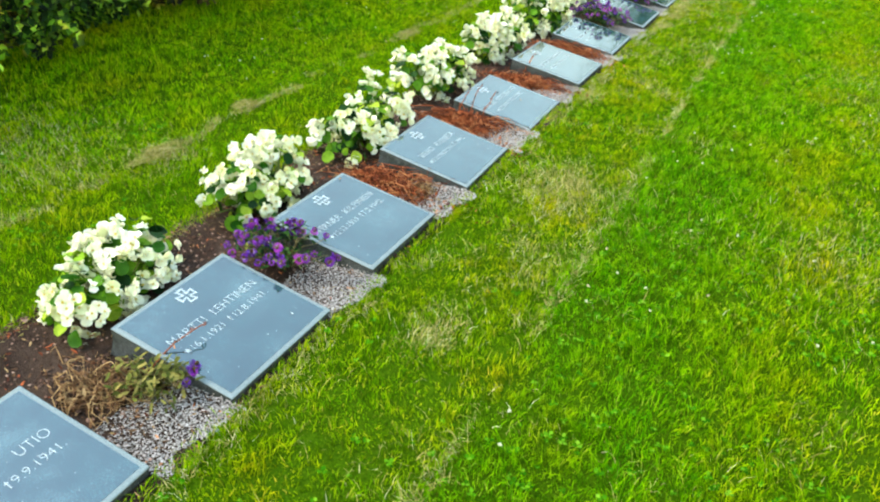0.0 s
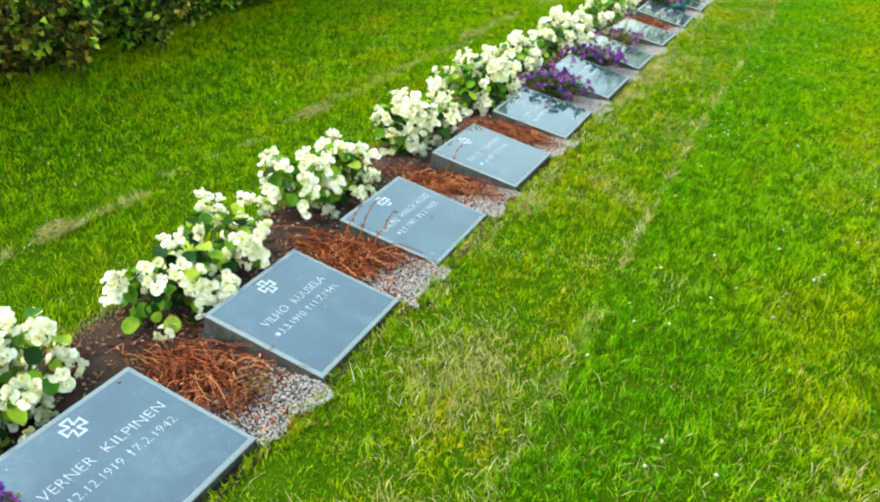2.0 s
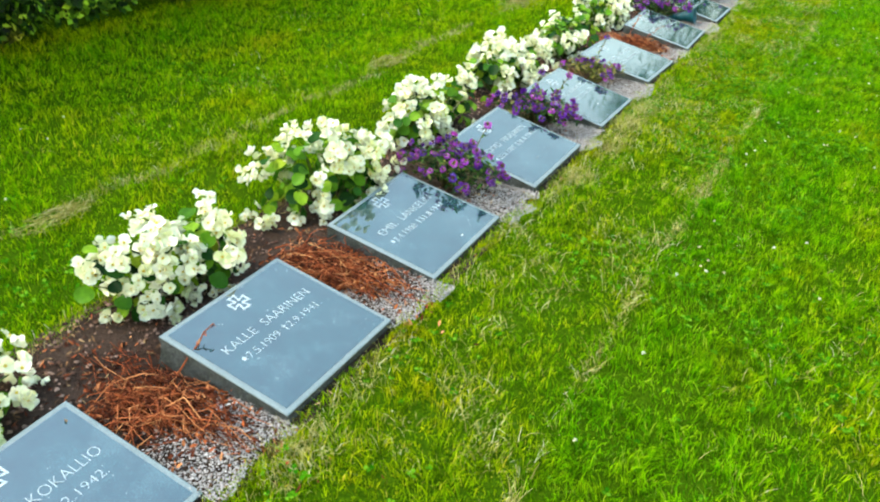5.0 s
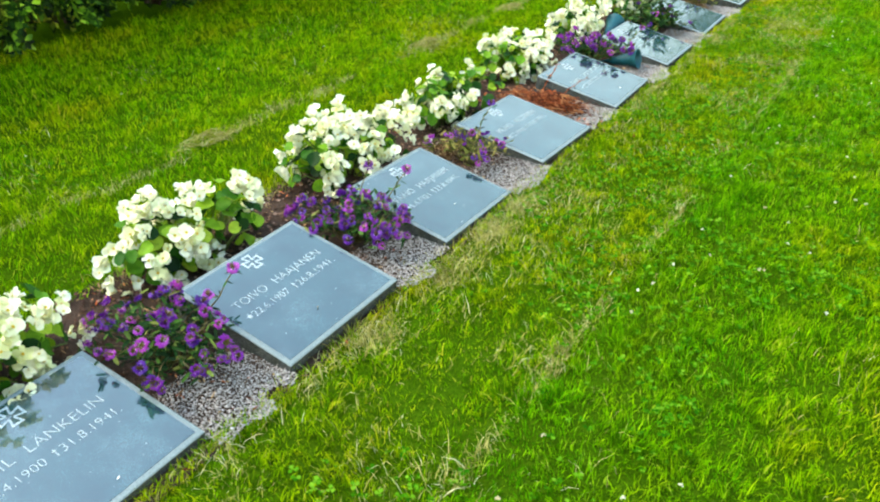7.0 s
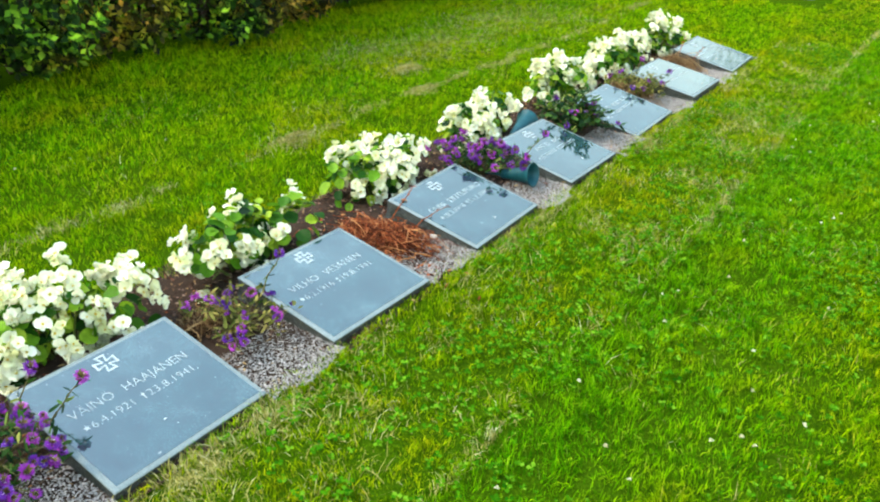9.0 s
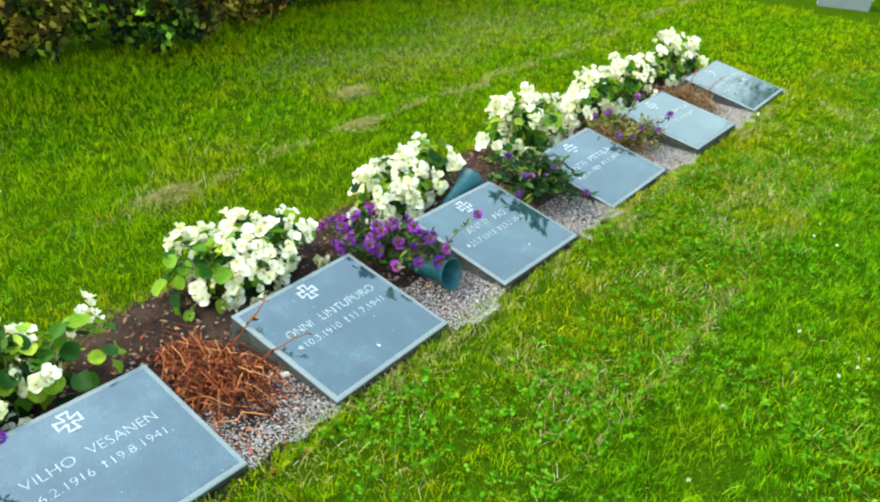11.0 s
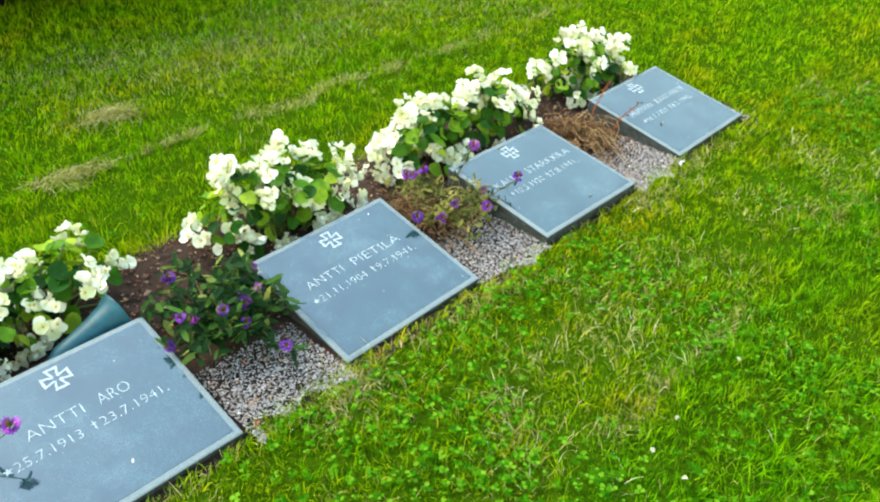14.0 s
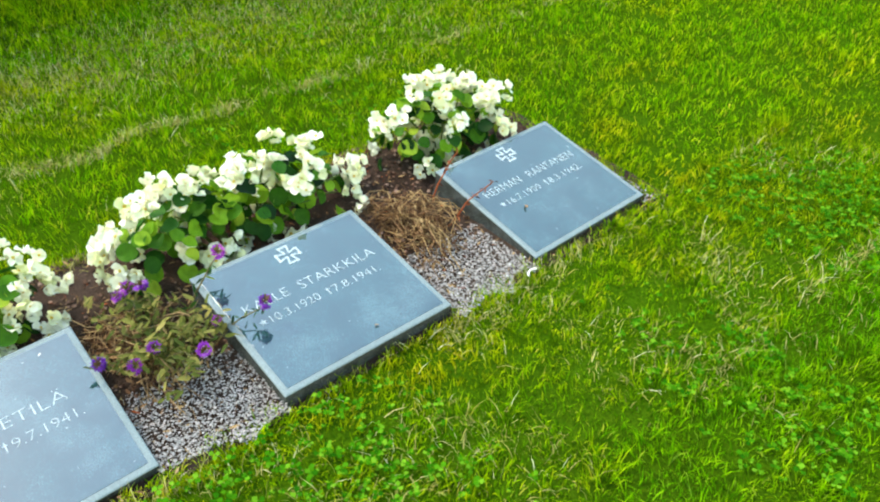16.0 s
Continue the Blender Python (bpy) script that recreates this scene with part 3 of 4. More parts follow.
def fan_flower(gap, x, dy, spread, high, heads, leaves, seed, leaf_mat, label, size=1.0, broad=1.0):
    r = np.random.RandomState(seed)
    top = new("fan_flower_plant")
    top.matrix_basis = pose(x + 0.025, GAPS[gap] + dy, SOIL_Z + 0.012)
    tagged(top, label, "flowering plant", group="purple fan flowers between the markers")
    stalks, foliage, spots = Heap(), Heap(), []
    heads = int(heads * 2.0)
    for k in range(max(heads, 34)):
        a, d = r.uniform(0, 2 * math.pi), math.sqrt(r.uniform(0.02, 1))
        tip = np.array((math.cos(a) * d * spread[0], math.sin(a) * d * spread[1], high * (0.45 + 0.55 * (1 - d * d)) * r.uniform(0.6, 1.2) + 0.03))
        line = wander(r, (r.uniform(-0.02, 0.02), r.uniform(-0.02, 0.02), 0.0), tip, 0.03, 0.012)
        stalks.add(*tube(line, 0.0022, 0.0013))
        if k < heads:
            spots.append(tip)
        for _ in range(leaves * 2):
            at = line[r.randint(2, 6)] + r.uniform(-0.018, 0.018, 3)
            at[2] = max(at[2], 0.006)
            v, f = leaf_shape(broad * r.uniform(0.02, 0.04), broad * r.uniform(0.008, 0.016), 0.003, 6, 0.4)
            foliage.add(placed(v, facing(Vector(at), Vector((r.uniform(-1, 1), r.uniform(-1, 1), 0.9)), r.uniform(0, 6.3))), f)
    tagged(piece("stem_mass", stalks.mesh("stem_mass", GREEN_STEM), top), kind="stuff")
    tagged(piece("foliage", foliage.mesh("foliage", leaf_mat), top), kind="stuff")
    for tip in spots:
        lean = Vector((tip[0] * 2 + 0.15, tip[1] * 2 - 0.1, 0.55)) + Vector(r.uniform(-0.35, 0.35, 3))
        piece("flower_head", HEADS[r.randint(4)], top, facing(Vector(tip) + Vector((0, 0, 0.004)), lean.normalized(), r.uniform(0, 6.3)) @ Matrix.Scale(size * r.uniform(0.65, 1.1), 4))
    return top


def tall_stalk(top_at, root, seed, label, dry=False):
    """A single long shoot that leans over the stone, with a small head at its end."""
    r = np.random.RandomState(seed)
    top = new("fan_flower_shoot")
    top.matrix_basis = pose(*root)
    tagged(top, label, "flower shoot", group="long shoots over the markers")
    end = np.subtract(top_at, root)
    line = wander(r, (0, 0, 0), end, 0.02, 0.006)
    stalks, foliage = Heap(), Heap()
    stalks.add(*tube(line, 0.003, 0.0018, 4))
    for k in range(16):
        v, f = leaf_shape(0.016 if dry else 0.028, 0.006 if dry else 0.009, 0.003, 6, 0.4)
        foliage.add(placed(v, facing(Vector(line[1 + k % 5] + r.uniform(-0.004, 0.004, 3)), Vector((r.uniform(-1, 1), r.uniform(-1, 1), 0.6)), r.uniform(0, 6.3))), f)
    piece("stem", stalks.mesh("stem", RUST if dry else GREEN_STEM), top)
    tagged(piece("foliage", foliage.mesh("foliage", RUST if dry else SMALL_LEAF), top), kind="stuff")
    if dry:
        return top
    piece("flower_head", HEADS[seed % 4], top, facing(Vector(line[-1]), Vector((0.2, -0.2, 0.9)), 1.0) @ Matrix.Scale(1.1, 4))
    return top


def dead_plant(gap, x, dy, spread, high, stems, flakes, seed, mat, label):
    """A collapsed tangle of dry stalks with shrivelled leaves."""
    r = np.random.RandomState(seed)
    top = new("dead_plant")
    top.matrix_basis = pose(x + 0.025, GAPS[gap] + dy, SOIL_Z + 0.012)
    tagged(top, label, "dead plant", group="dried plants between the markers")
    heap, dry = Heap(), Heap()
    for _ in range(int(stems * 1.8)):
        a, b = r.uniform(0, 2 * math.pi), r.uniform(0, 2 * math.pi)
        d, e = math.sqrt(r.rand()) * 0.8, math.sqrt(r.uniform(0.1, 1)) * r.uniform(0.8, 1.35)
        d, e = d * (0.65 + 0.45 * math.sin(a * 2 + seed * 1.7)), e * (0.75 + 0.35 * math.sin(b * 3 + seed))
        p = np.array((math.cos(a) * d * spread[0], math.sin(a) * d * spread[1], r.uniform(0.0, high * 0.5)))
        q = np.array((math.cos(b) * e * spread[0], math.sin(b) * e * spread[1], r.uniform(0.0, high) * max(0.1, 1.1 - 0.7 * e)))
        heap.add(*tube(wander(r, p, q, r.uniform(-0.1, 1.0) * high * 0.7, 0.02), r.uniform(0.0012, 0.003), 0.001))
    for _ in range(int(flakes * 2.2)):
        a, d = r.uniform(0, 2 * math.pi), math.sqrt(r.rand())
        d *= 0.55 + 0.5 * math.sin(a * 1.5 + seed) ** 2 + 0.25 * math.sin(a * 5 + seed * 2) + r.normal(0, 0.16)
        d *= 1.6 if r.rand() < 0.15 else 1.0
        at = Vector((math.cos(a) * d * spread[0], math.sin(a) * d * spread[1], r.uniform(0.003, max(0.012, high * (1 - 0.75 * d * d) * (0.6 + 0.5 * math.sin(a * 2 + seed))))))
        v, f = leaf_shape(r.uniform(0.010, 0.028), r.uniform(0.005, 0.011), r.uniform(-0.004, 0.006), 5, 0.3)
        dry.add(placed(v, facing(at, Vector((r.uniform(-1, 1), r.uniform(-1, 1), 0.7)), r.uniform(0, 6.3))), f)
    tagged(piece("stalk_tangle", heap.mesh("stalk_tangle", mat), top), kind="stuff")
    tagged(piece("shrivelled_foliage", dry.mesh("shrivelled_foliage", mat), top), kind="stuff")
    return top


RED_LABEL = "dead plant collapsed into rust-red dry stalks on the soil"
BROWN_LABEL = "withered plant with brown straw-like stalks on the soil"
LUSH = "trailing fan flower with dense purple blossoms between two markers"
SPARSE = "straggly fan flower with a few purple blossoms and fading leaves"
dead_plant(0, -0.14, 0.0, (0.20, 0.17), 0.07, 60, 160, 200, BROWN, BROWN_LABEL)
fan_flower(0, -0.02, 0.07, (0.13, 0.12), 0.06, 2, 4, 201, FADED_LEAF, SPARSE)
fan_flower(1, -0.10, 0.02, (0.21, 0.16), 0.11, 27, 3, 202, SMALL_LEAF, LUSH)
for k, s, n in ((2, (0.21, 0.16), 120), (3, (0.22, 0.16), 150), (4, (0.24, 0.15), 110), (5, (0.22, 0.16), 130), (9, (0.20, 0.15), 140)):
    dead_plant(k, -0.11, 0.0, (s[0] * 1.4, s[1] * 1.3), 0.062, int(n * 1.25), 420, 210 + k, RUST, RED_LABEL)
dead_plant(2, 0.04, 0.02, (0.10, 0.11), 0.04, 30, 60, 231, BROWN, BROWN_LABEL)
fan_flower(6, -0.12, 0.0, (0.24, 0.18), 0.15, 34, 5, 240, SMALL_LEAF, LUSH)
fan_flower(7, -0.10, 0.0, (0.23, 0.17), 0.13, 34, 4, 241, SMALL_LEAF, LUSH)
fan_flower(8, -0.09, 0.02, (0.20, 0.16), 0.09, 12, 4, 242, FADED_LEAF, SPARSE)
dead_plant(8, -0.22, -0.03, (0.14, 0.14), 0.05, 45, 80, 243, BROWN, BROWN_LABEL)
fan_flower(10, -0.20, -0.02, (0.27, 0.16), 0.14, 20, 8, 244, SMALL_LEAF, LUSH, 1.3)
fan_flower(11, -0.12, 0.0, (0.25, 0.17), 0.17, 6, 14, 245, SMALL_LEAF, "dark leafy fan flower with few purple blossoms", 1.0, 1.45)
fan_flower(12, -0.10, 0.0, (0.20, 0.15), 0.12, 4, 8, 246, FADED_LEAF, SPARSE)
dead_plant(12, -0.16, -0.02, (0.22, 0.16), 0.09, 110, 200, 247, BROWN, BROWN_LABEL)
dead_plant(13, -0.13, -0.01, (0.22, 0.16), 0.10, 110, 240, 248, BROWN, BROWN_LABEL)
SHOOT = "leafy shoot with a small purple blossom leaning over the marker"
tall_stalk((-0.06, 5.58, 0.17), (-0.10, 5.45, SOIL_Z + 0.01), 300, SHOOT)
tall_stalk((-0.02, 6.40, 0.17), (-0.08, 6.26, SOIL_Z + 0.01), 301, SHOOT)
tall_stalk((-0.14, 6.34, 0.18), (-0.15, 6.24, SOIL_Z + 0.01), 302, SHOOT)
tall_stalk((-0.09, 7.16, 0.17), (-0.12, 7.05, SOIL_Z + 0.01), 303, SHOOT)
tall_stalk((0.02, 8.78, 0.15), (-0.06, 8.62, SOIL_Z + 0.01), 304, SHOOT)
tall_stalk((-0.15, 10.36, 0.16), (-0.16, 10.24, SOIL_Z + 0.01), 305, SHOOT)
tall_stalk((0.03, 10.38, 0.11), (-0.04, 10.24, SOIL_Z + 0.01), 306, SHOOT)

TWIG = "dry rust-brown twig standing at the edge of a marker"
for k, (tip, root) in enumerate((((-0.10, 3.20, 0.15), (-0.12, 3.06, 0)), ((-0.02, 3.19, 0.13), (-0.05, 3.05, 0)), ((-0.16, 3.17, 0.12), (-0.17, 3.05, 0)), ((-0.13, 7.94, 0.14), (-0.16, 7.80, 0)), ((0.03, 7.96, 0.09), (-0.06, 7.80, 0)), ((-0.15, 11.15, 0.16), (-0.16, 11.03, 0)), ((-0.02, 11.18, 0.11), (-0.06, 11.04, 0)), ((0.02, 0.90, 0.10), (-0.06, 0.66, 0)), ((-0.10, 4.0, 0.12), (-0.13, 3.85, 0)))):
    tall_stalk(tip, (root[0], root[1], SOIL_Z + 0.01), 320 + k, TWIG, True)


# ---- vases and scraps in the bed ----
def vase(m, label):
    """A trumpet-shaped grave vase with a rolled lip, hollow, ending in a spike."""
    top = new("grave_vase")
    top.matrix_basis = m
    tagged(top, label, "vase", group="teal grave vases")
    shape = ((0.0, 0.004), (0.03, 0.012), (0.05, 0.022), (0.09, 0.026), (0.14, 0.033), (0.18, 0.043), (0.20, 0.053), (0.203, 0.056), (0.205, 0.055), (0.20, 0.050), (0.18, 0.040), (0.14, 0.030), (0.09, 0.023), (0.06, 0.019), (0.055, 0.0))
    n = 28
    v = [(r * math.cos(k * 2 * math.pi / n), r * math.sin(k * 2 * math.pi / n), z) for z, r in shape for k in range(n)]
    f = []
    for j in range(len(shape) - 1):
        for k in range(n):
            a, b = j * n + k, j * n + (k + 1) % n
            f += [(a, b, b + n), (a, b + n, a + n)]
    piece("cone", tri_mesh("cone", v, f, VASE), top)
    spike = [(r * math.cos(k * math.pi / 4), r * math.sin(k * math.pi / 4), z) for z, r in ((0.006, 0.0045), (-0.05, 0.003), (-0.07, 0.0004)) for k in range(8)]
    g = []
    for j in range(2):
        for k in range(8):
            a, b = j * 8 + k, j * 8 + (k + 1) % 8
            g += [(a, b, b + 8), (a, b + 8, a + 8)]
    piece("spike", tri_mesh("spike", spike, g, VASE), top)
    return top


def vase_between(foot, mouth, label):
    a, b = Vector(foot), Vector(mouth)
    return vase(facing(a, (b - a).normalized(), 0.0) @ Matrix.Scale(1.0 + 0.12 * (a.y > 8.7), 4), label)


_mouth, _way = Vector((0.098, 8.545, 0.052)), Vector((0.95, 0.02, 0.22)).normalized()
vase_between(_mouth - _way * 0.205, _mouth, "teal plastic grave vase lying on the gravel with its mouth open")
_mouth, _way = Vector((-0.268, 9.12, 0.062)), Vector((-0.10, 0.97, 0.16)).normalized()
vase_between(_mouth - _way * 0.205, _mouth, "teal plastic grave vase lying behind the marker among begonias")


def scrap(name, x, y, z, length, wide, turn, label, category, curl=0.0):
    """A small bleached splinter or peel."""
    line = [(t * length, curl * math.sin(t * math.pi), 0.3 * wide + 0.002 * math.sin(3 * t)) for t in np.linspace(0, 1, 7)]
    v, f = tube(line, wide / 2, wide / 3, 6)
    ob = new(name, tri_mesh(name, v, f, CHALK))
    ob.matrix_basis = pose(x, y, z, 0, 0, turn)
    return tagged(ob, label, category)


scrap("plant_label", 0.03, 3.85, SOIL_Z + 0.016, 0.06, 0.010, 60, "bleached white plastic plant label lying on gravel", "label")
scrap("pale_stone", 0.02, 7.86, SOIL_Z + 0.016, 0.04, 0.018, 50, "small pale stone beside a grave marker", "stone")
scrap("peel", 0.27, 11.04, SOIL_Z + 0.035, 0.04, 0.006, 100, "curled pale peel lying in the grass", "litter", 0.008)


def fallen_leaf(x, y, z, size, turn, seed):
    v, f = leaf_shape(size, size * 0.5, size * 0.2, 8, 0.5, size * 0.05)
    ob = new("fallen_leaf", tri_mesh("fallen_leaf", v, f, BROWN))
    ob.matrix_basis = pose(x, y, z, 4, 6, turn)
    return tagged(ob, "small dry brown leaf lying on a polished marker", "leaf", group="fallen leaves")


for k, (i, dx, dy, size) in enumerate(((2, -0.19, 0.18, 0.014), (4, 0.05, 0.05, 0.016), (4, -0.16, 0.20, 0.012), (10, -0.15, -0.20, 0.03), (13, 0.17, 0.05, 0.012), (7, 0.12, -0.02, 0.010), (14, 0.05, -0.12, 0.02))):
    x, y, z = MARKERS[i][:3]
    fallen_leaf(x + dx, y + dy, z + 0.004 - dx * math.tan(radians(MARKERS[i][4])) + dy * math.tan(radians(MARKERS[i][5])), size, 40 * k, k)


def white_fleck(i, dx, dy, size, turn):
    """A dried pale splash on a face."""
    x, y, z = MARKERS[i][:3]
    v, f = leaf_shape(size, size * 0.35, 0.0008, 9, 0.2, 0.0004)
    ob = new("white_fleck", tri_mesh("white_fleck", v, f, CHALK))
    ob.matrix_basis = pose(x + dx, y + dy, z + 0.0025 - dx * math.tan(radians(MARKERS[i][4])) + dy * math.tan(radians(MARKERS[i][5])), 0, MARKERS[i][4], turn)
    return tagged(ob, "small dried white splash on a polished marker", "stain", group="splashes on the markers")


for spot in ((6, 0.17, 0.03, 0.012, 20), (10, 0.15, 0.0, 0.028, 70), (11, 0.14, 0.02, 0.016, 60), (8, 0.11, -0.02, 0.008, 0), (12, -0.17, 0.16, 0.01, 40), (1, 0.14, 0.15, 0.012, 100)):
    white_fleck(*spot)


def hay_clump(x, y, wide, high, seed):
    """A small matted heap of dry clippings left by the mower."""
    r = np.random.RandomState(seed)
    heap = Heap()
    for _ in range(150):
        a, d = r.uniform(0, 6.3), math.sqrt(r.rand())
        d *= 0.6 + 0.7 * abs(math.sin(a * 1.5 + seed)) + abs(r.normal(0, 0.25))
        p = np.array((math.cos(a) * d * wide, math.sin(a) * d * wide * 1.9, 0.7 * high * max(0.05, 1 - d * d) * r.uniform(0.2, 1)))
        w = r.normal(0, 1, 3) * (0.016, 0.024, 0.004)
        heap.add(*tube([p - w, p + (0, 0, 0.004), p + w], 0.0011, 0.0008))
    top = new("hay_clump", heap.mesh("hay_clump", STRAW))
    top.matrix_basis = pose(x, y, SOIL_Z + 0.026)
    return tagged(top, "small matted clump of dry grass clippings on the lawn", "hay clump", "clumps left by the mower", "stuff")


for k, (x, y, w, h) in enumerate(((-1.12, 1.91, 0.05, 0.03), (-1.14, 8.32, 0.05, 0.045), (-1.17, 2.6, 0.045, 0.02), (-1.16, 6.5, 0.06, 0.025), (-1.13, 9.4, 0.06, 0.025), (-1.14, 4.3, 0.05, 0.02), (-1.5, 9.73, 0.05, 0.015))):
    hay_clump(x, y, w, h, 400 + k)


# ---- gravel, clods ----
def near_stone(x, y, margin):
    """True where a marker covers the ground."""
    hit = np.zeros(len(x), bool)
    for m in MARKERS:
        hit |= (np.abs(x - m[0]) < SLAB_D / 2 + margin) & (np.abs(y - m[1]) < SLAB_W / 2 + margin)
    return hit


def lumps(spots, size, flat, seed):
    """Little angular stones at the places given."""
    r = np.random.RandomState(seed)
    n = len(spots)
    base = np.array([(1, 0, 0), (0, 1, 0), (-1, 0, 0), (0, -1, 0), (0, 0, 1)], float)
    v = base[None] * (1 + r.uniform(-0.35, 0.35, (n, 5, 1))) * size[:, None, None] * np.array((1, 1, flat))
    a = r.uniform(0, 6.3, n)
    c, s = np.cos(a)[:, None], np.sin(a)[:, None]
    v = np.stack([c * v[..., 0] - s * v[..., 1], s * v[..., 0] + c * v[..., 1], v[..., 2]], -1) + spots[:, None]
    f = np.array([(0, 1, 4), (1, 2, 4), (2, 3, 4), (3, 0, 4), (0, 2, 1), (0, 3, 2)])
    return v.reshape(-1, 3), (f[None] + 5 * np.arange(n)[:, None, None]).reshape(-1, 3)


def scatter_gravel():
    r = np.random.RandomState(41)
    spots = []
    for y in GAPS + [MARKERS[-1][1] + 0.27, -0.12]:
        wide = 0.15 if y < 11.5 else 0.03
        n = 4600 if wide > 0.1 else 300
        x = 0.28 - 0.30 * r.rand(n) ** 1.4
        yy = y + r.uniform(-wide, wide, n)
        k = x < 0.245 + 0.09 * (patchy(x, yy, 0.06, 46) - 0.45)
        x, yy, n = x[k], yy[k], int(k.sum())
        spots.append(np.stack([x, yy, SOIL_Z + 0.014 + r.uniform(0, 0.012, n)], 1))
    spots = np.concatenate(spots)
    size = r.uniform(0.0014, 0.0035, len(spots)) * np.where(r.rand(len(spots)) < 0.05, 1.6, 1)
    v, f = lumps(spots, size, 0.7, 42)
    return tagged(new("gravel", tri_mesh("gravel", v, f, GRAVEL, smooth=False)), "fine grey and pinkish gravel between the markers", "gravel", kind="stuff")


def scatter_clods():
    r = np.random.RandomState(43)
    n = 16000
    x, y = r.uniform(BED_BACK - 0.02, 0.05, n), r.uniform(BED_START, BED_END, n)
    size = r.uniform(0.002, 0.008, n) * (0.5 + patchy(x, y, 0.2, 9))
    v, f = lumps(np.stack([x, y, SOIL_Z + 0.012 + 0.016 * patchy(x, y, 0.16, 4)], 1), size, 0.7, 44)
    return tagged(new("soil_clods", tri_mesh("soil_clods", v, f, CLOD, smooth=False)), "brown crumbs of earth and bark on the bed", "soil", kind="stuff")


def scatter_litter():
    """Bits of dry leaf, bark and stalk strewn over the soil and gravel."""
    r = np.random.RandomState(45)
    heap = Heap()
    for _ in range(7500):
        x, y = BED_BACK + 0.82 * r.rand() ** 1.4, r.uniform(BED_START, BED_END)
        if near_stone(np.array([x]), np.array([y]), 0.01)[0]:
            continue
        v, f = leaf_shape(r.uniform(0.008, 0.03), r.uniform(0.002, 0.009), r.uniform(-0.003, 0.004), 5, 0.3)
        heap.add(placed(v, facing(Vector((x, y, SOIL_Z + r.uniform(0.016, 0.028))), Vector((r.uniform(-0.6, 0.6), r.uniform(-0.6, 0.6), 1)), r.uniform(0, 6.3))), f, int(r.rand() < 0.3))
    return tagged(new("bed_litter", heap.mesh("bed_litter", BROWN, RUST)), "dry brown leaf and bark litter on the soil", "litter", kind="stuff")


scatter_gravel()
scatter_clods()
scatter_litter()


# ---- hedge ----
def hedge_bush(y, seed, long, deep, high):
    r = np.random.RandomState(seed)
    top = new("hedge_bush")
    top.matrix_basis = pose(-3.36 + r.uniform(-0.16, 0.16) + (0.20 if y < 4.3 else 0.0), y, SOIL_Z)
    tagged(top, "dense dark green hedge shrub with small oval leaves", "shrub", group="hedge along the lawn")
    wood = Heap()
    for _ in range(14):
        a = r.uniform(0, 2 * math.pi)
        end = np.array((math.cos(a) * deep * 0.42, math.sin(a) * long * 0.42, r.uniform(0.35, 1.0) * high))
        wood.add(*tube(wander(r, (r.uniform(-0.1, 0.1), r.uniform(-0.1, 0.1), 0), end, 0.05, 0.04), 0.014, 0.004, 5))
    tagged(piece("branchwork", wood.mesh("branchwork", BARK), top), kind="stuff")
    # rosettes of oval leaves at the shoot tips over a sparser dark inside
    m, per, inside = 330, 9, 2600

    def skin(count):
        a = np.where(r.rand(count) < 0.6, r.normal(0, 0.75, count), r.uniform(0, 2 * math.pi, count))
        h = 0.06 + 0.94 * r.rand(count) ** 1.2
        swell = 0.62 + 0.40 * np.sin(math.pi * (h * 1.5).clip(0, 0.72)) + 0.5 * (patchy(a * 2 + seed, h * 4, 0.5, seed) - 0.5)
        return a, h, swell

    def at_skin(a, h, swell, depth):
        return np.stack([np.cos(a) * deep / 2 * swell * depth, np.sin(a) * long / 2 * 1.25 * swell * depth, h * high], 1)

    a, h, swell = skin(m)
    tip = np.repeat(at_skin(a, h, swell, 1.0), per, 0)
    way = np.repeat(np.stack([np.cos(a), np.sin(a), r.uniform(0.0, 1.3, m)], 1) + r.uniform(-0.3, 0.3, (m, 3)), per, 0)
    way /= np.linalg.norm(way, axis=1, keepdims=True)
    spread = np.cross(way, r.normal(0, 1, (m * per, 3)))
    spread /= np.linalg.norm(spread, axis=1, keepdims=True)
    rise = np.tile(np.linspace(-0.5, 0.9, per), m)[:, None]
    fore = spread + way * rise
    at = tip + way * (rise * 0.035)
    a, h, swell = skin(inside)
    at = np.concatenate([at, at_skin(a, h, swell, r.uniform(0.45, 0.9, inside))])
    fore = np.concatenate([fore, r.normal(0, 1, (inside, 3))])
    fore /= np.linalg.norm(fore, axis=1, keepdims=True)
    n = len(at)
    side = np.cross(fore, np.concatenate([way, r.normal(0, 1, (inside, 3))]))
    side /= np.linalg.norm(side, axis=1, keepdims=True)
    out = np.cross(side, fore)
    ln, wd = r.uniform(0.040, 0.072, n)[:, None], r.uniform(0.026, 0.044, n)[:, None]
    v = np.stack([at, at + fore * ln * 0.5 + side * wd / 2 + out * 0.006, at + fore * ln + out * 0.002, at + fore * ln * 0.5 - side * wd / 2 + out * 0.006], 1)
    f = np.array([(0, 1, 2), (0, 2, 3)])
    piece("crown", tri_mesh("crown", v.reshape(-1, 3), (f[None] + 4 * np.arange(n)[:, None, None]).reshape(-1, 3), HEDGE_LEAF), top, label="dark green foliage with painted-in shade and highlights, a few reddish leaves")
    return top


for k in range(26):
    hedge_bush(-1.4 + 0.68 * k, 500 + k, 0.82, 1.35 + 0.1 * ((k * 7) % 5 - 2) / 2, 1.35 + 0.09 * ((k * 5) % 4))


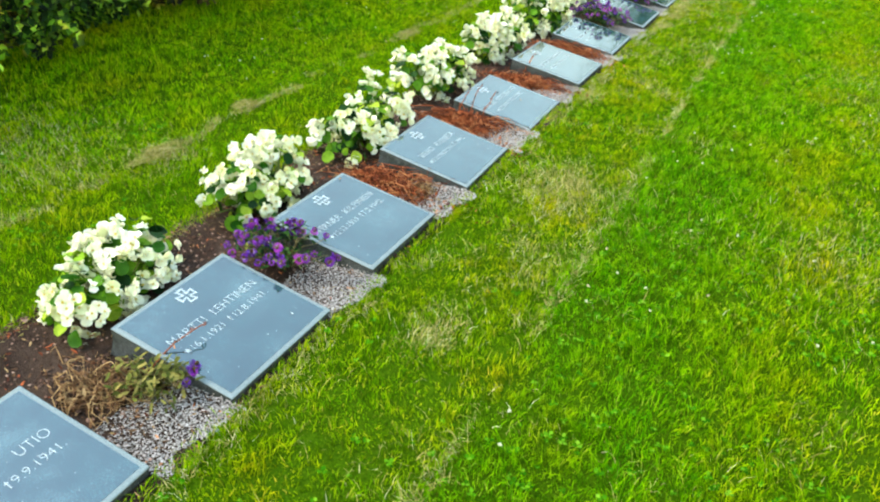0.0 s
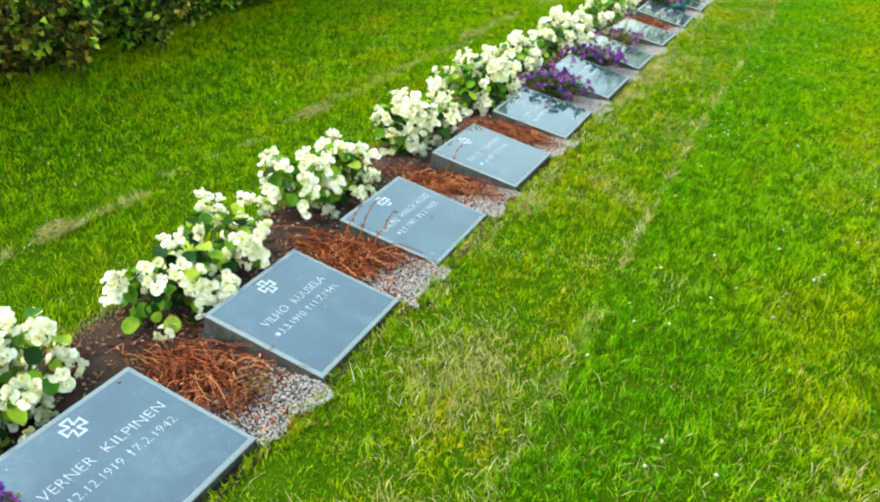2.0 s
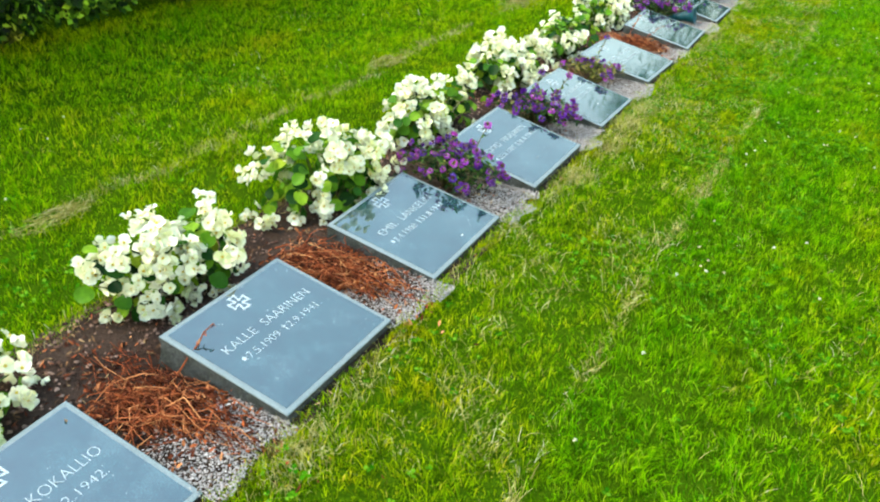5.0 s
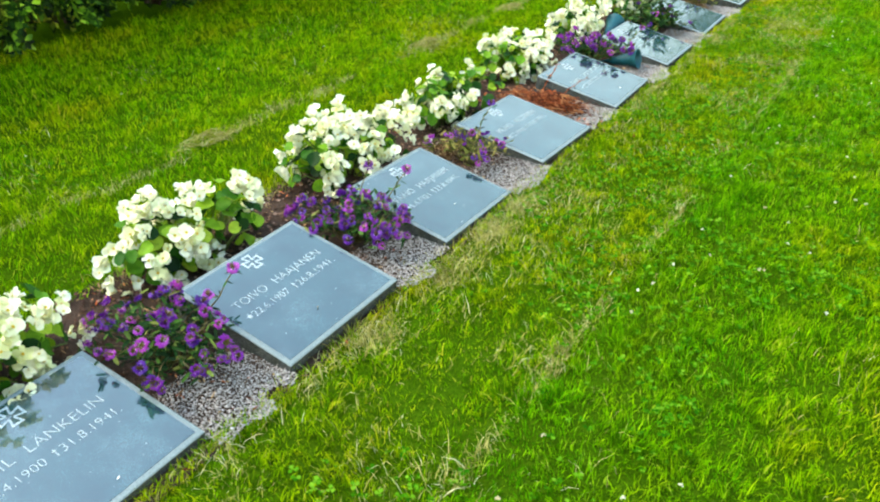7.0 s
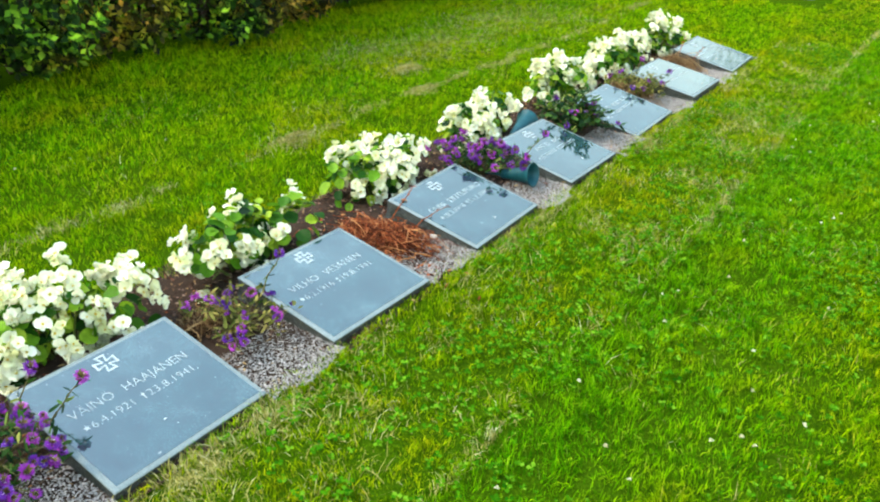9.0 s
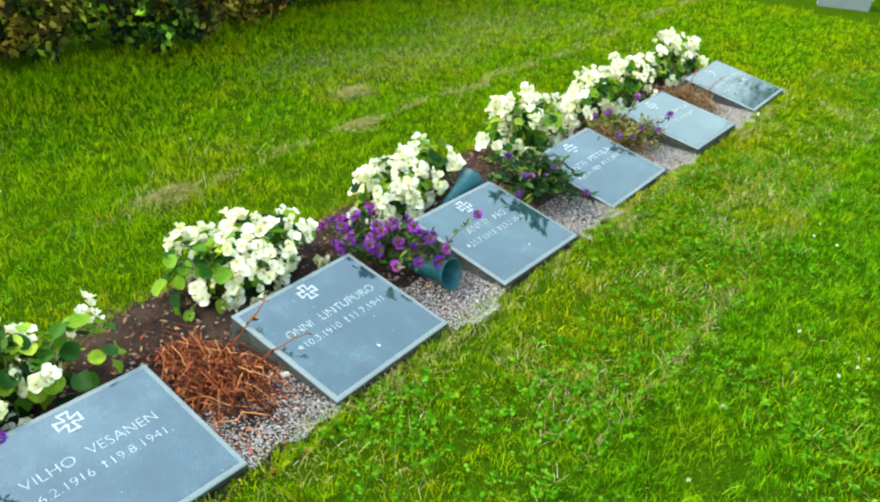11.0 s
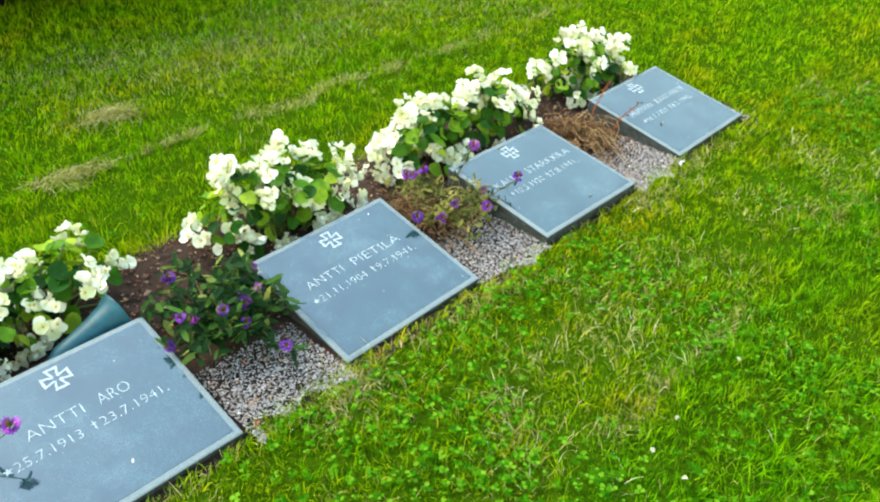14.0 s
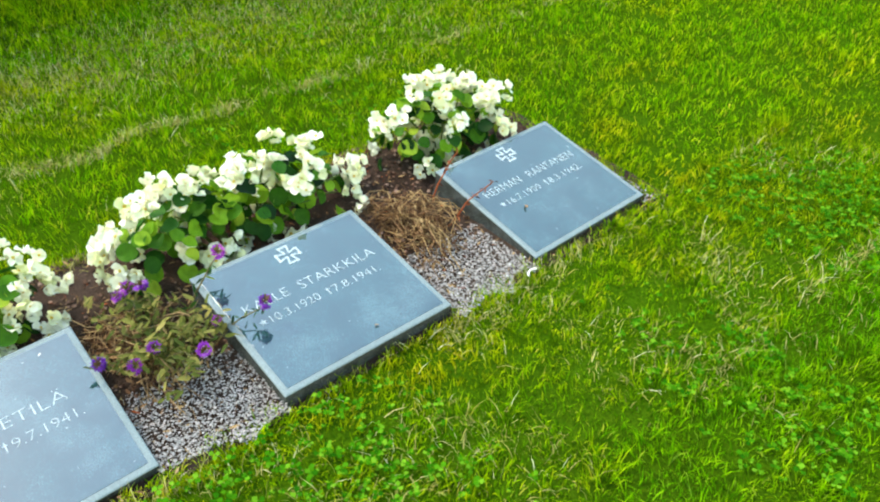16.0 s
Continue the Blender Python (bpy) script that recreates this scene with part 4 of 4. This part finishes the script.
# ---- stone beyond the row ----
def stone_block(x, y, turn, wide, deep, high):
    """A low upright granite block with worn edges."""
    bm = bmesh.new()
    bmesh.ops.create_cube(bm, size=1.0, matrix=Matrix.Translation((0, 0, high / 2 - 0.03)) @ Matrix.Diagonal((wide, deep, high + 0.06, 1)))
    bmesh.ops.bevel(bm, geom=bm.edges, offset=0.010, segments=2, affect="EDGES")
    ob = new("headstone", bm_mesh("headstone", bm, HONED))
    ob.matrix_basis = pose(x, y, SOIL_Z, 0, 0, turn)
    return tagged(ob, "low upright grey granite headstone standing on the lawn", "gravestone")


stone_block(-0.20, 14.52, 20, 0.42, 0.16, 0.62)


# ---- trees beyond the lawn, mirrored in the polished stones ----
TREE_LEAF = plain_leafy("tree_leaf", ((0.0, (0.012, 0.045, 0.006)), (0.6, (0.035, 0.10, 0.012)), (1.0, (0.08, 0.16, 0.02))), 0.6, each=False, spec=0.15)


def tall_tree(x, y, high, wide, seed):
    r = np.random.RandomState(seed)
    top = new("tall_tree")
    top.matrix_basis = pose(x, y, SOIL_Z)
    tagged(top, "tall broad-leaved tree with a dense green crown beyond the lawn", "tree", group="trees beyond the lawn")
    wood = Heap()
    spine = wander(r, (0, 0, 0), (r.uniform(-0.6, 0.6), r.uniform(-0.6, 0.6), high * 0.9), 0.0, 0.12)
    wood.add(*tube(spine, high * 0.018, 0.03, 9))
    centres = []
    for k in range(46):
        h = r.uniform(0.24, 0.97)
        a, reach = r.uniform(0, 2 * math.pi), wide * (math.sin(math.pi * min(1.0, h * 0.85 + 0.12)) ** 0.7) * r.uniform(0.45, 1.0)
        end = np.array((math.cos(a) * reach, math.sin(a) * reach, h * high))
        start = spine[min(5, int(h * 5))] * (0.8 * h * high / max(spine[min(5, int(h * 5))][2], 0.5))
        if k % 2 == 0:
            wood.add(*tube(wander(r, start, end, -0.2, 0.15), 0.09, 0.02, 5))
        centres.append(end)
    piece("trunk", wood.mesh("trunk", BARK), top)
    centres = np.array(centres)
    n = 9000
    c = centres[r.randint(len(centres), size=n)]
    at = c + r.normal(0, 1, (n, 3)) * np.array((0.75, 0.75, 0.55)) * high / 17
    d, e = r.normal(0, 1, (n, 3)), r.normal(0, 1, (n, 3))
    d /= np.linalg.norm(d, axis=1, keepdims=True)
    e = np.cross(d, e)
    e /= np.linalg.norm(e, axis=1, keepdims=True)
    ln = r.uniform(0.16, 0.34, n)[:, None]
    v = np.stack([at, at + d * ln * 0.5 + e * ln * 0.35, at + d * ln, at + d * ln * 0.5 - e * ln * 0.35], 1)
    f = np.array([(0, 1, 2), (0, 2, 3)])
    piece("crown", tri_mesh("crown", v.reshape(-1, 3), (f[None] + 4 * np.arange(n)[:, None, None]).reshape(-1, 3), TREE_LEAF), top)
    return top


for k, (x, y, high, wide) in enumerate(((-2.5, 49.0, 19.0, 3.9), (4.0, 47.0, 20.5, 4.6), (11.5, 50.0, 19.0, 4.8), (19.0, 47.0, 21.0, 5.0), (27.5, 50.0, 20.0, 5.2))):
    tall_tree(x, y, high, wide, 900 + k)


# ---- lawn ----
def bare(x, y):
    """True on the planting bed, whose edge is ragged."""
    ragged = 0.09 * (patchy(x, y, 0.13, 21) - 0.5) + 0.05 * (patchy(x, y, 0.04, 22) - 0.5)
    between = np.min([np.abs(y - g) for g in GAPS], axis=0) < 0.12
    front = np.where(between, BED_FRONT - 0.055, 0.215)
    inside = (x > BED_BACK + ragged) & (x < front + 0.6 * ragged) & (y > BED_START) & (y < BED_END - 0.02 + ragged)
    return inside | near_stone(x, y, 0.004)


def blades(x, y, high, wide, seed, lean=0.7):
    """Bent grass blades of three triangles each."""
    r = np.random.RandomState(seed)
    n = len(x)
    a, b = 15 * patchy(x, y, 0.07, 35) + r.normal(0, 1.2, n), r.uniform(0, 6.283, n)
    way = np.stack([np.cos(a), np.sin(a), np.zeros(n)], 1)
    side = np.stack([np.cos(b), np.sin(b), np.zeros(n)], 1) * (wide / 2)[:, None]
    root = np.stack([x, y, np.full(n, SOIL_Z)], 1)
    bend = (high * lean * r.uniform(0.1, 1.3, n))[:, None]
    up = np.array((0, 0, 1.0))
    mid = root + way * bend * 0.35 + up * (high * 0.6)[:, None]
    tip = root + way * bend + up * (high * r.uniform(0.75, 1.0, n))[:, None]
    v = np.stack([root - side, root + side, mid - side * 0.85, mid + side * 0.85, tip], 1).reshape(-1, 3)
    f = np.array([(0, 1, 3), (0, 3, 2), (2, 3, 4)])
    return v, (f[None] + 5 * np.arange(n)[:, None, None]).reshape(-1, 3)


def sow(x0, x1, y0, y1, per, seed):
    r = np.random.RandomState(seed)
    n = int((x1 - x0) * (y1 - y0) * per)
    x, y = r.uniform(x0, x1, n), r.uniform(y0, y1, n)
    keep = ~bare(x, y) & (r.rand(n) < 0.12 + 1.45 * patchy(x, y, 0.055, 31))
    return x[keep], y[keep]


def lawn_plot(x0, x1, y0, y1, per, seed, thick=1.0):
    x, y = sow(x0, x1, y0, y1, per, seed)
    r = np.random.RandomState(seed + 1)
    tuft = patchy(x, y, 0.22, 32)
    high = (0.008 + 0.020 * tuft + 0.060 * patchy(x, y, 0.065, 34) ** 1.6 + 0.010 * patchy(x, y, 0.9, 33)) * r.uniform(0.4, 0.95, len(x))
    high = np.where((x > 0.25) & (x < 0.80), high * 0.68, high)
    high = np.where(x < -2.0, high * (1 + 0.9 * (-2.0 - x).clip(0, 0.8)), high)
    wide = r.uniform(0.0015, 0.0037, len(x)) * thick
    high = np.where((x > 0.2) & (x < 0.30) & (y < BED_END), high * 0.7, high)
    v, f = blades(x, y, high, wide, seed + 2, 1.0)
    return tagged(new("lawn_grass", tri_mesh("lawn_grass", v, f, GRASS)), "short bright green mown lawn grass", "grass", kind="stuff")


lawn_plot(0.20, 1.75, 0.3, 6.0, 17000, 700)
lawn_plot(0.20, 1.75, 6.0, 12.6, 17000, 705)
lawn_plot(0.20, 1.75, 0.0, 0.3, 9000, 706)
lawn_plot(-3.0, 0.20, 11.6, 14.0, 6500, 710, 1.3)
lawn_plot(-1.5, -0.45, 0.6, 11.6, 10500, 715)
lawn_plot(-3.0, -1.5, 0.6, 11.6, 7600, 720, 1.35)
lawn_plot(0.20, 3.6, 12.6, 15.0, 5000, 725, 1.5)
lawn_plot(1.75, 2.6, 0.3, 6.0, 8500, 730, 1.3)
lawn_plot(1.75, 2.6, 6.0, 12.6, 8500, 735, 1.3)
lawn_plot(2.6, 4.0, 0.3, 12.6, 3000, 736, 1.7)
lawn_plot(-3.0, 5.0, 15.0, 20.0, 1800, 740, 2.4)
lawn_plot(-3.0, 4.0, -3.0, 0.0, 1800, 745, 2.2)
lawn_plot(-3.0, -0.5, 0.0, 0.6, 4500, 750, 1.5)
lawn_plot(1.75, 3.8, 0.0, 0.3, 3000, 755, 1.5)


def fringe():
    """Longer uncut grass along the stones and the edges of the bed."""
    r = np.random.RandomState(55)
    xs, ys = [], []
    for m in MARKERS:
        n = 320
        xs.append(m[0] + SLAB_D / 2 + 0.006 + np.abs(r.normal(0, 0.022, n)))
        ys.append(m[1] + r.uniform(-0.27, 0.27, n))
    n = 9000
    xs.append(BED_BACK - 0.01 - np.abs(r.normal(0, 0.03, n)))
    ys.append(r.uniform(0.0, 11.7, n))
    for g in GAPS:
        n = 420
        xs.append(BED_FRONT + 0.01 - np.abs(r.normal(0, 0.03, n)))
        ys.append(g + r.uniform(-0.14, 0.14, n))
    n = 900
    xs.append(r.uniform(-0.6, 0.3, n))
    ys.append(BED_END - 0.02 + np.abs(r.normal(0, 0.03, n)))
    x, y = np.concatenate(xs), np.concatenate(ys)
    k = patchy(x, y, 0.09, 56) > 0.15
    x, y = x[k], y[k]
    v, f = blades(x, y, r.uniform(0.016, 0.042, len(x)), r.uniform(0.0018, 0.004, len(x)), 57, 0.9)
    return tagged(new("edge_grass", tri_mesh("edge_grass", v, f, GRASS)), "longer uncut grass along the markers and bed edge", "grass", kind="stuff")


fringe()


def straw():
    """Dry clippings: two mowing lines, the edges of the bed and scattered worn spots."""
    r = np.random.RandomState(61)
    xs, ys = [], []

    def add(x, y):
        xs.append(x)
        ys.append(y)

    y = r.uniform(0.0, 15.0, 42000)
    x = 0.815 + 0.02 * np.sin(y * 0.9) + r.normal(0, 0.013, len(y))
    k = r.rand(len(y)) < (patchy(x, y, 0.22, 62) - 0.15).clip(0) * 0.30
    add(x[k], y[k])
    y = r.uniform(0.6, 15.0, 70000)
    x = -1.16 + 0.02 * np.sin(y * 1.3) + r.normal(0, 0.020, len(y))
    x += 0.09 * (patchy(x, y, 0.2, 74) - 0.5)
    k = r.rand(len(y)) < (patchy(x, y, 0.13, 63) * (0.5 + patchy(x, y, 0.05, 75)) - 0.30).clip(0) * 0.36
    add(x[k], y[k])
    x, y = r.uniform(0.22, 2.2, 160000), r.uniform(0, 12.5, 160000)
    k = r.rand(len(y)) < (patchy(x, y, 0.35, 64) * patchy(x, y, 0.12, 65) - np.where(x < 0.82, 0.2, 0.28)).clip(0) * np.where(x < 0.82, 1.9, 0.6)
    add(x[k], y[k])
    x, y = r.uniform(-2.3, -0.6, 120000), r.uniform(0.6, 13, 120000)
    k = r.rand(len(y)) < (patchy(x, y, 0.5, 66) * patchy(x, y, 0.15, 67) - 0.32).clip(0) * 0.6
    add(x[k], y[k])
    for side, mean in ((1, BED_FRONT), (-1, BED_BACK)):
        y = r.uniform(0, 11.8, 16000)
        x = mean + r.normal(0, 0.03, len(y))
        k = r.rand(len(y)) < (patchy(x, y, 0.2, 68) - 0.3).clip(0)
        add(x[k], y[k])
    for px, py, s in ((-1.52, 9.73, 0.06), (-1.12, 1.91, 0.07), (-1.14, 8.32, 0.07), (-1.35, 1.55, 0.10), (0.55, 1.35, 0.06), (0.29, 5.75, 0.05), (0.30, 6.15, 0.05), (0.28, 6.5, 0.05), (0.29, 6.75, 0.05), (0.27, 9.45, 0.04), (0.30, 3.85, 0.05)):
        add(px + r.normal(0, s, 500), py + r.normal(0, s * 1.3, 500))
    for px, py, s in ((-1.85, 10.9, 0.26), (-2.0, 9.9, 0.2), (-1.75, 10.5, 0.2), (-1.6, 11.9, 0.3), (-1.95, 11.5, 0.22), (-1.75, 1.6, 0.2), (1.75, 2.6, 0.25), (1.9, 5.0, 0.3), (0.55, 2.6, 0.12)):
        add(px + r.normal(0, s, 1700), py + r.normal(0, s * 1.3, 1700))
    x, y = np.concatenate(xs), np.concatenate(ys)
    k = ~near_stone(x, y, 0.0)
    x, y = x[k], y[k]
    v, f = blades(x, y, r.uniform(0.016, 0.042, len(x)), r.uniform(0.0012, 0.0028, len(x)), 69, 1.4)
    return tagged(new("dry_clippings", tri_mesh("dry_clippings", v, f, STRAW)), "pale dry grass clippings lying in lines on the lawn", "dry grass", kind="stuff")


straw()


def clover_leaves():
    """Broad low leaves of clover and weeds among the grass."""
    r = np.random.RandomState(71)
    x, y = r.uniform(0.26, 2.2, 130000), r.uniform(0.0, 12.4, 130000)
    k = (r.rand(len(x)) < (patchy(x, y, 0.4, 72) - 0.38).clip(0) * np.interp(y, (4.5, 8.5), (0.12, 0.62))) & ~bare(x, y)
    x2, y2 = r.uniform(-2.2, -0.7, 20000), r.uniform(0.8, 12, 20000)
    k2 = r.rand(len(x2)) < (patchy(x2, y2, 0.3, 73) - 0.56).clip(0) * 0.8
    x, y = np.concatenate([x[k], x2[k2]]), np.concatenate([y[k], y2[k2]])
    n = len(x)
    size = r.uniform(0.006, 0.016, n)
    z = SOIL_Z + r.uniform(0.014, 0.040, n)
    out_v, out_f, base, spin = [], [], 0, r.uniform(0, 6.3, n)
    for leaf in range(3):
        a = spin + leaf * 2.09 + r.uniform(-0.3, 0.3, n)
        d = np.stack([np.cos(a), np.sin(a), r.uniform(-0.2, 0.5, n)], 1) * size[:, None]
        e = np.stack([-np.sin(a), np.cos(a), r.uniform(-0.3, 0.3, n)], 1) * size[:, None] * 0.5
        root = np.stack([x, y, z], 1)
        v = np.stack([root, root + d * 0.6 - e, root + d, root + d * 0.6 + e], 1).reshape(-1, 3)
        f = np.array([(0, 1, 2), (0, 2, 3)])
        out_v.append(v)
        out_f.append((f[None] + 4 * np.arange(n)[:, None, None]).reshape(-1, 3) + base)
        base += len(v)
    return tagged(new("clover_leaves", tri_mesh("clover_leaves", np.concatenate(out_v), np.concatenate(out_f), CLOVER)), "low clover and weed leaves among the grass", "clover", kind="stuff")


clover_leaves()


def clover_flower():
    heap = Heap()
    r = np.random.RandomState(81)
    for _ in range(16):
        way = Vector((r.uniform(-1, 1), r.uniform(-1, 1), r.uniform(-0.2, 1))).normalized()
        v, f = leaf_shape(0.009, 0.004, 0.001, 5, 0.3)
        heap.add(placed(v * 0.85, Matrix.Translation((0, 0, 0.045)) @ way.to_track_quat("Y", "Z").to_matrix().to_4x4()), f)
    top = new("clover_flower")
    tagged(top, "small round white clover blossom standing in the grass", "flower", group="clover blossoms in the lawn")
    piece("blossom", heap.mesh("blossom", CLOVER_HEAD), top)
    stem = Heap()
    stem.add(*tube([(0.006, 0.004, 0), (0.002, 0.001, 0.025), (0, 0, 0.046)], 0.0011, 0.0009))
    piece("stem", stem.mesh("stem", CLOVER), top)
    return top


def clover_flowers():
    r = np.random.RandomState(82)
    first = clover_flower()
    spots = []
    while len(spots) < 150:
        side = r.rand() < 0.8
        x, y = (0.88 + 1.4 * r.rand() ** 1.3, 0.4 + 10.6 * r.rand() ** 1.25) if side else (r.uniform(-2.2, -1.25), r.uniform(1.2, 9.5))
        if patchy([x], [y], 0.5, 83)[0] > 0.48:
            spots.append((x, y))
    for k, (x, y) in enumerate(spots):
        m = pose(x, y, SOIL_Z, r.uniform(-12, 12), r.uniform(-12, 12), r.uniform(0, 360))
        if k == 0:
            first.matrix_basis = m
        else:
            copy_thing(first, m)


clover_flowers()
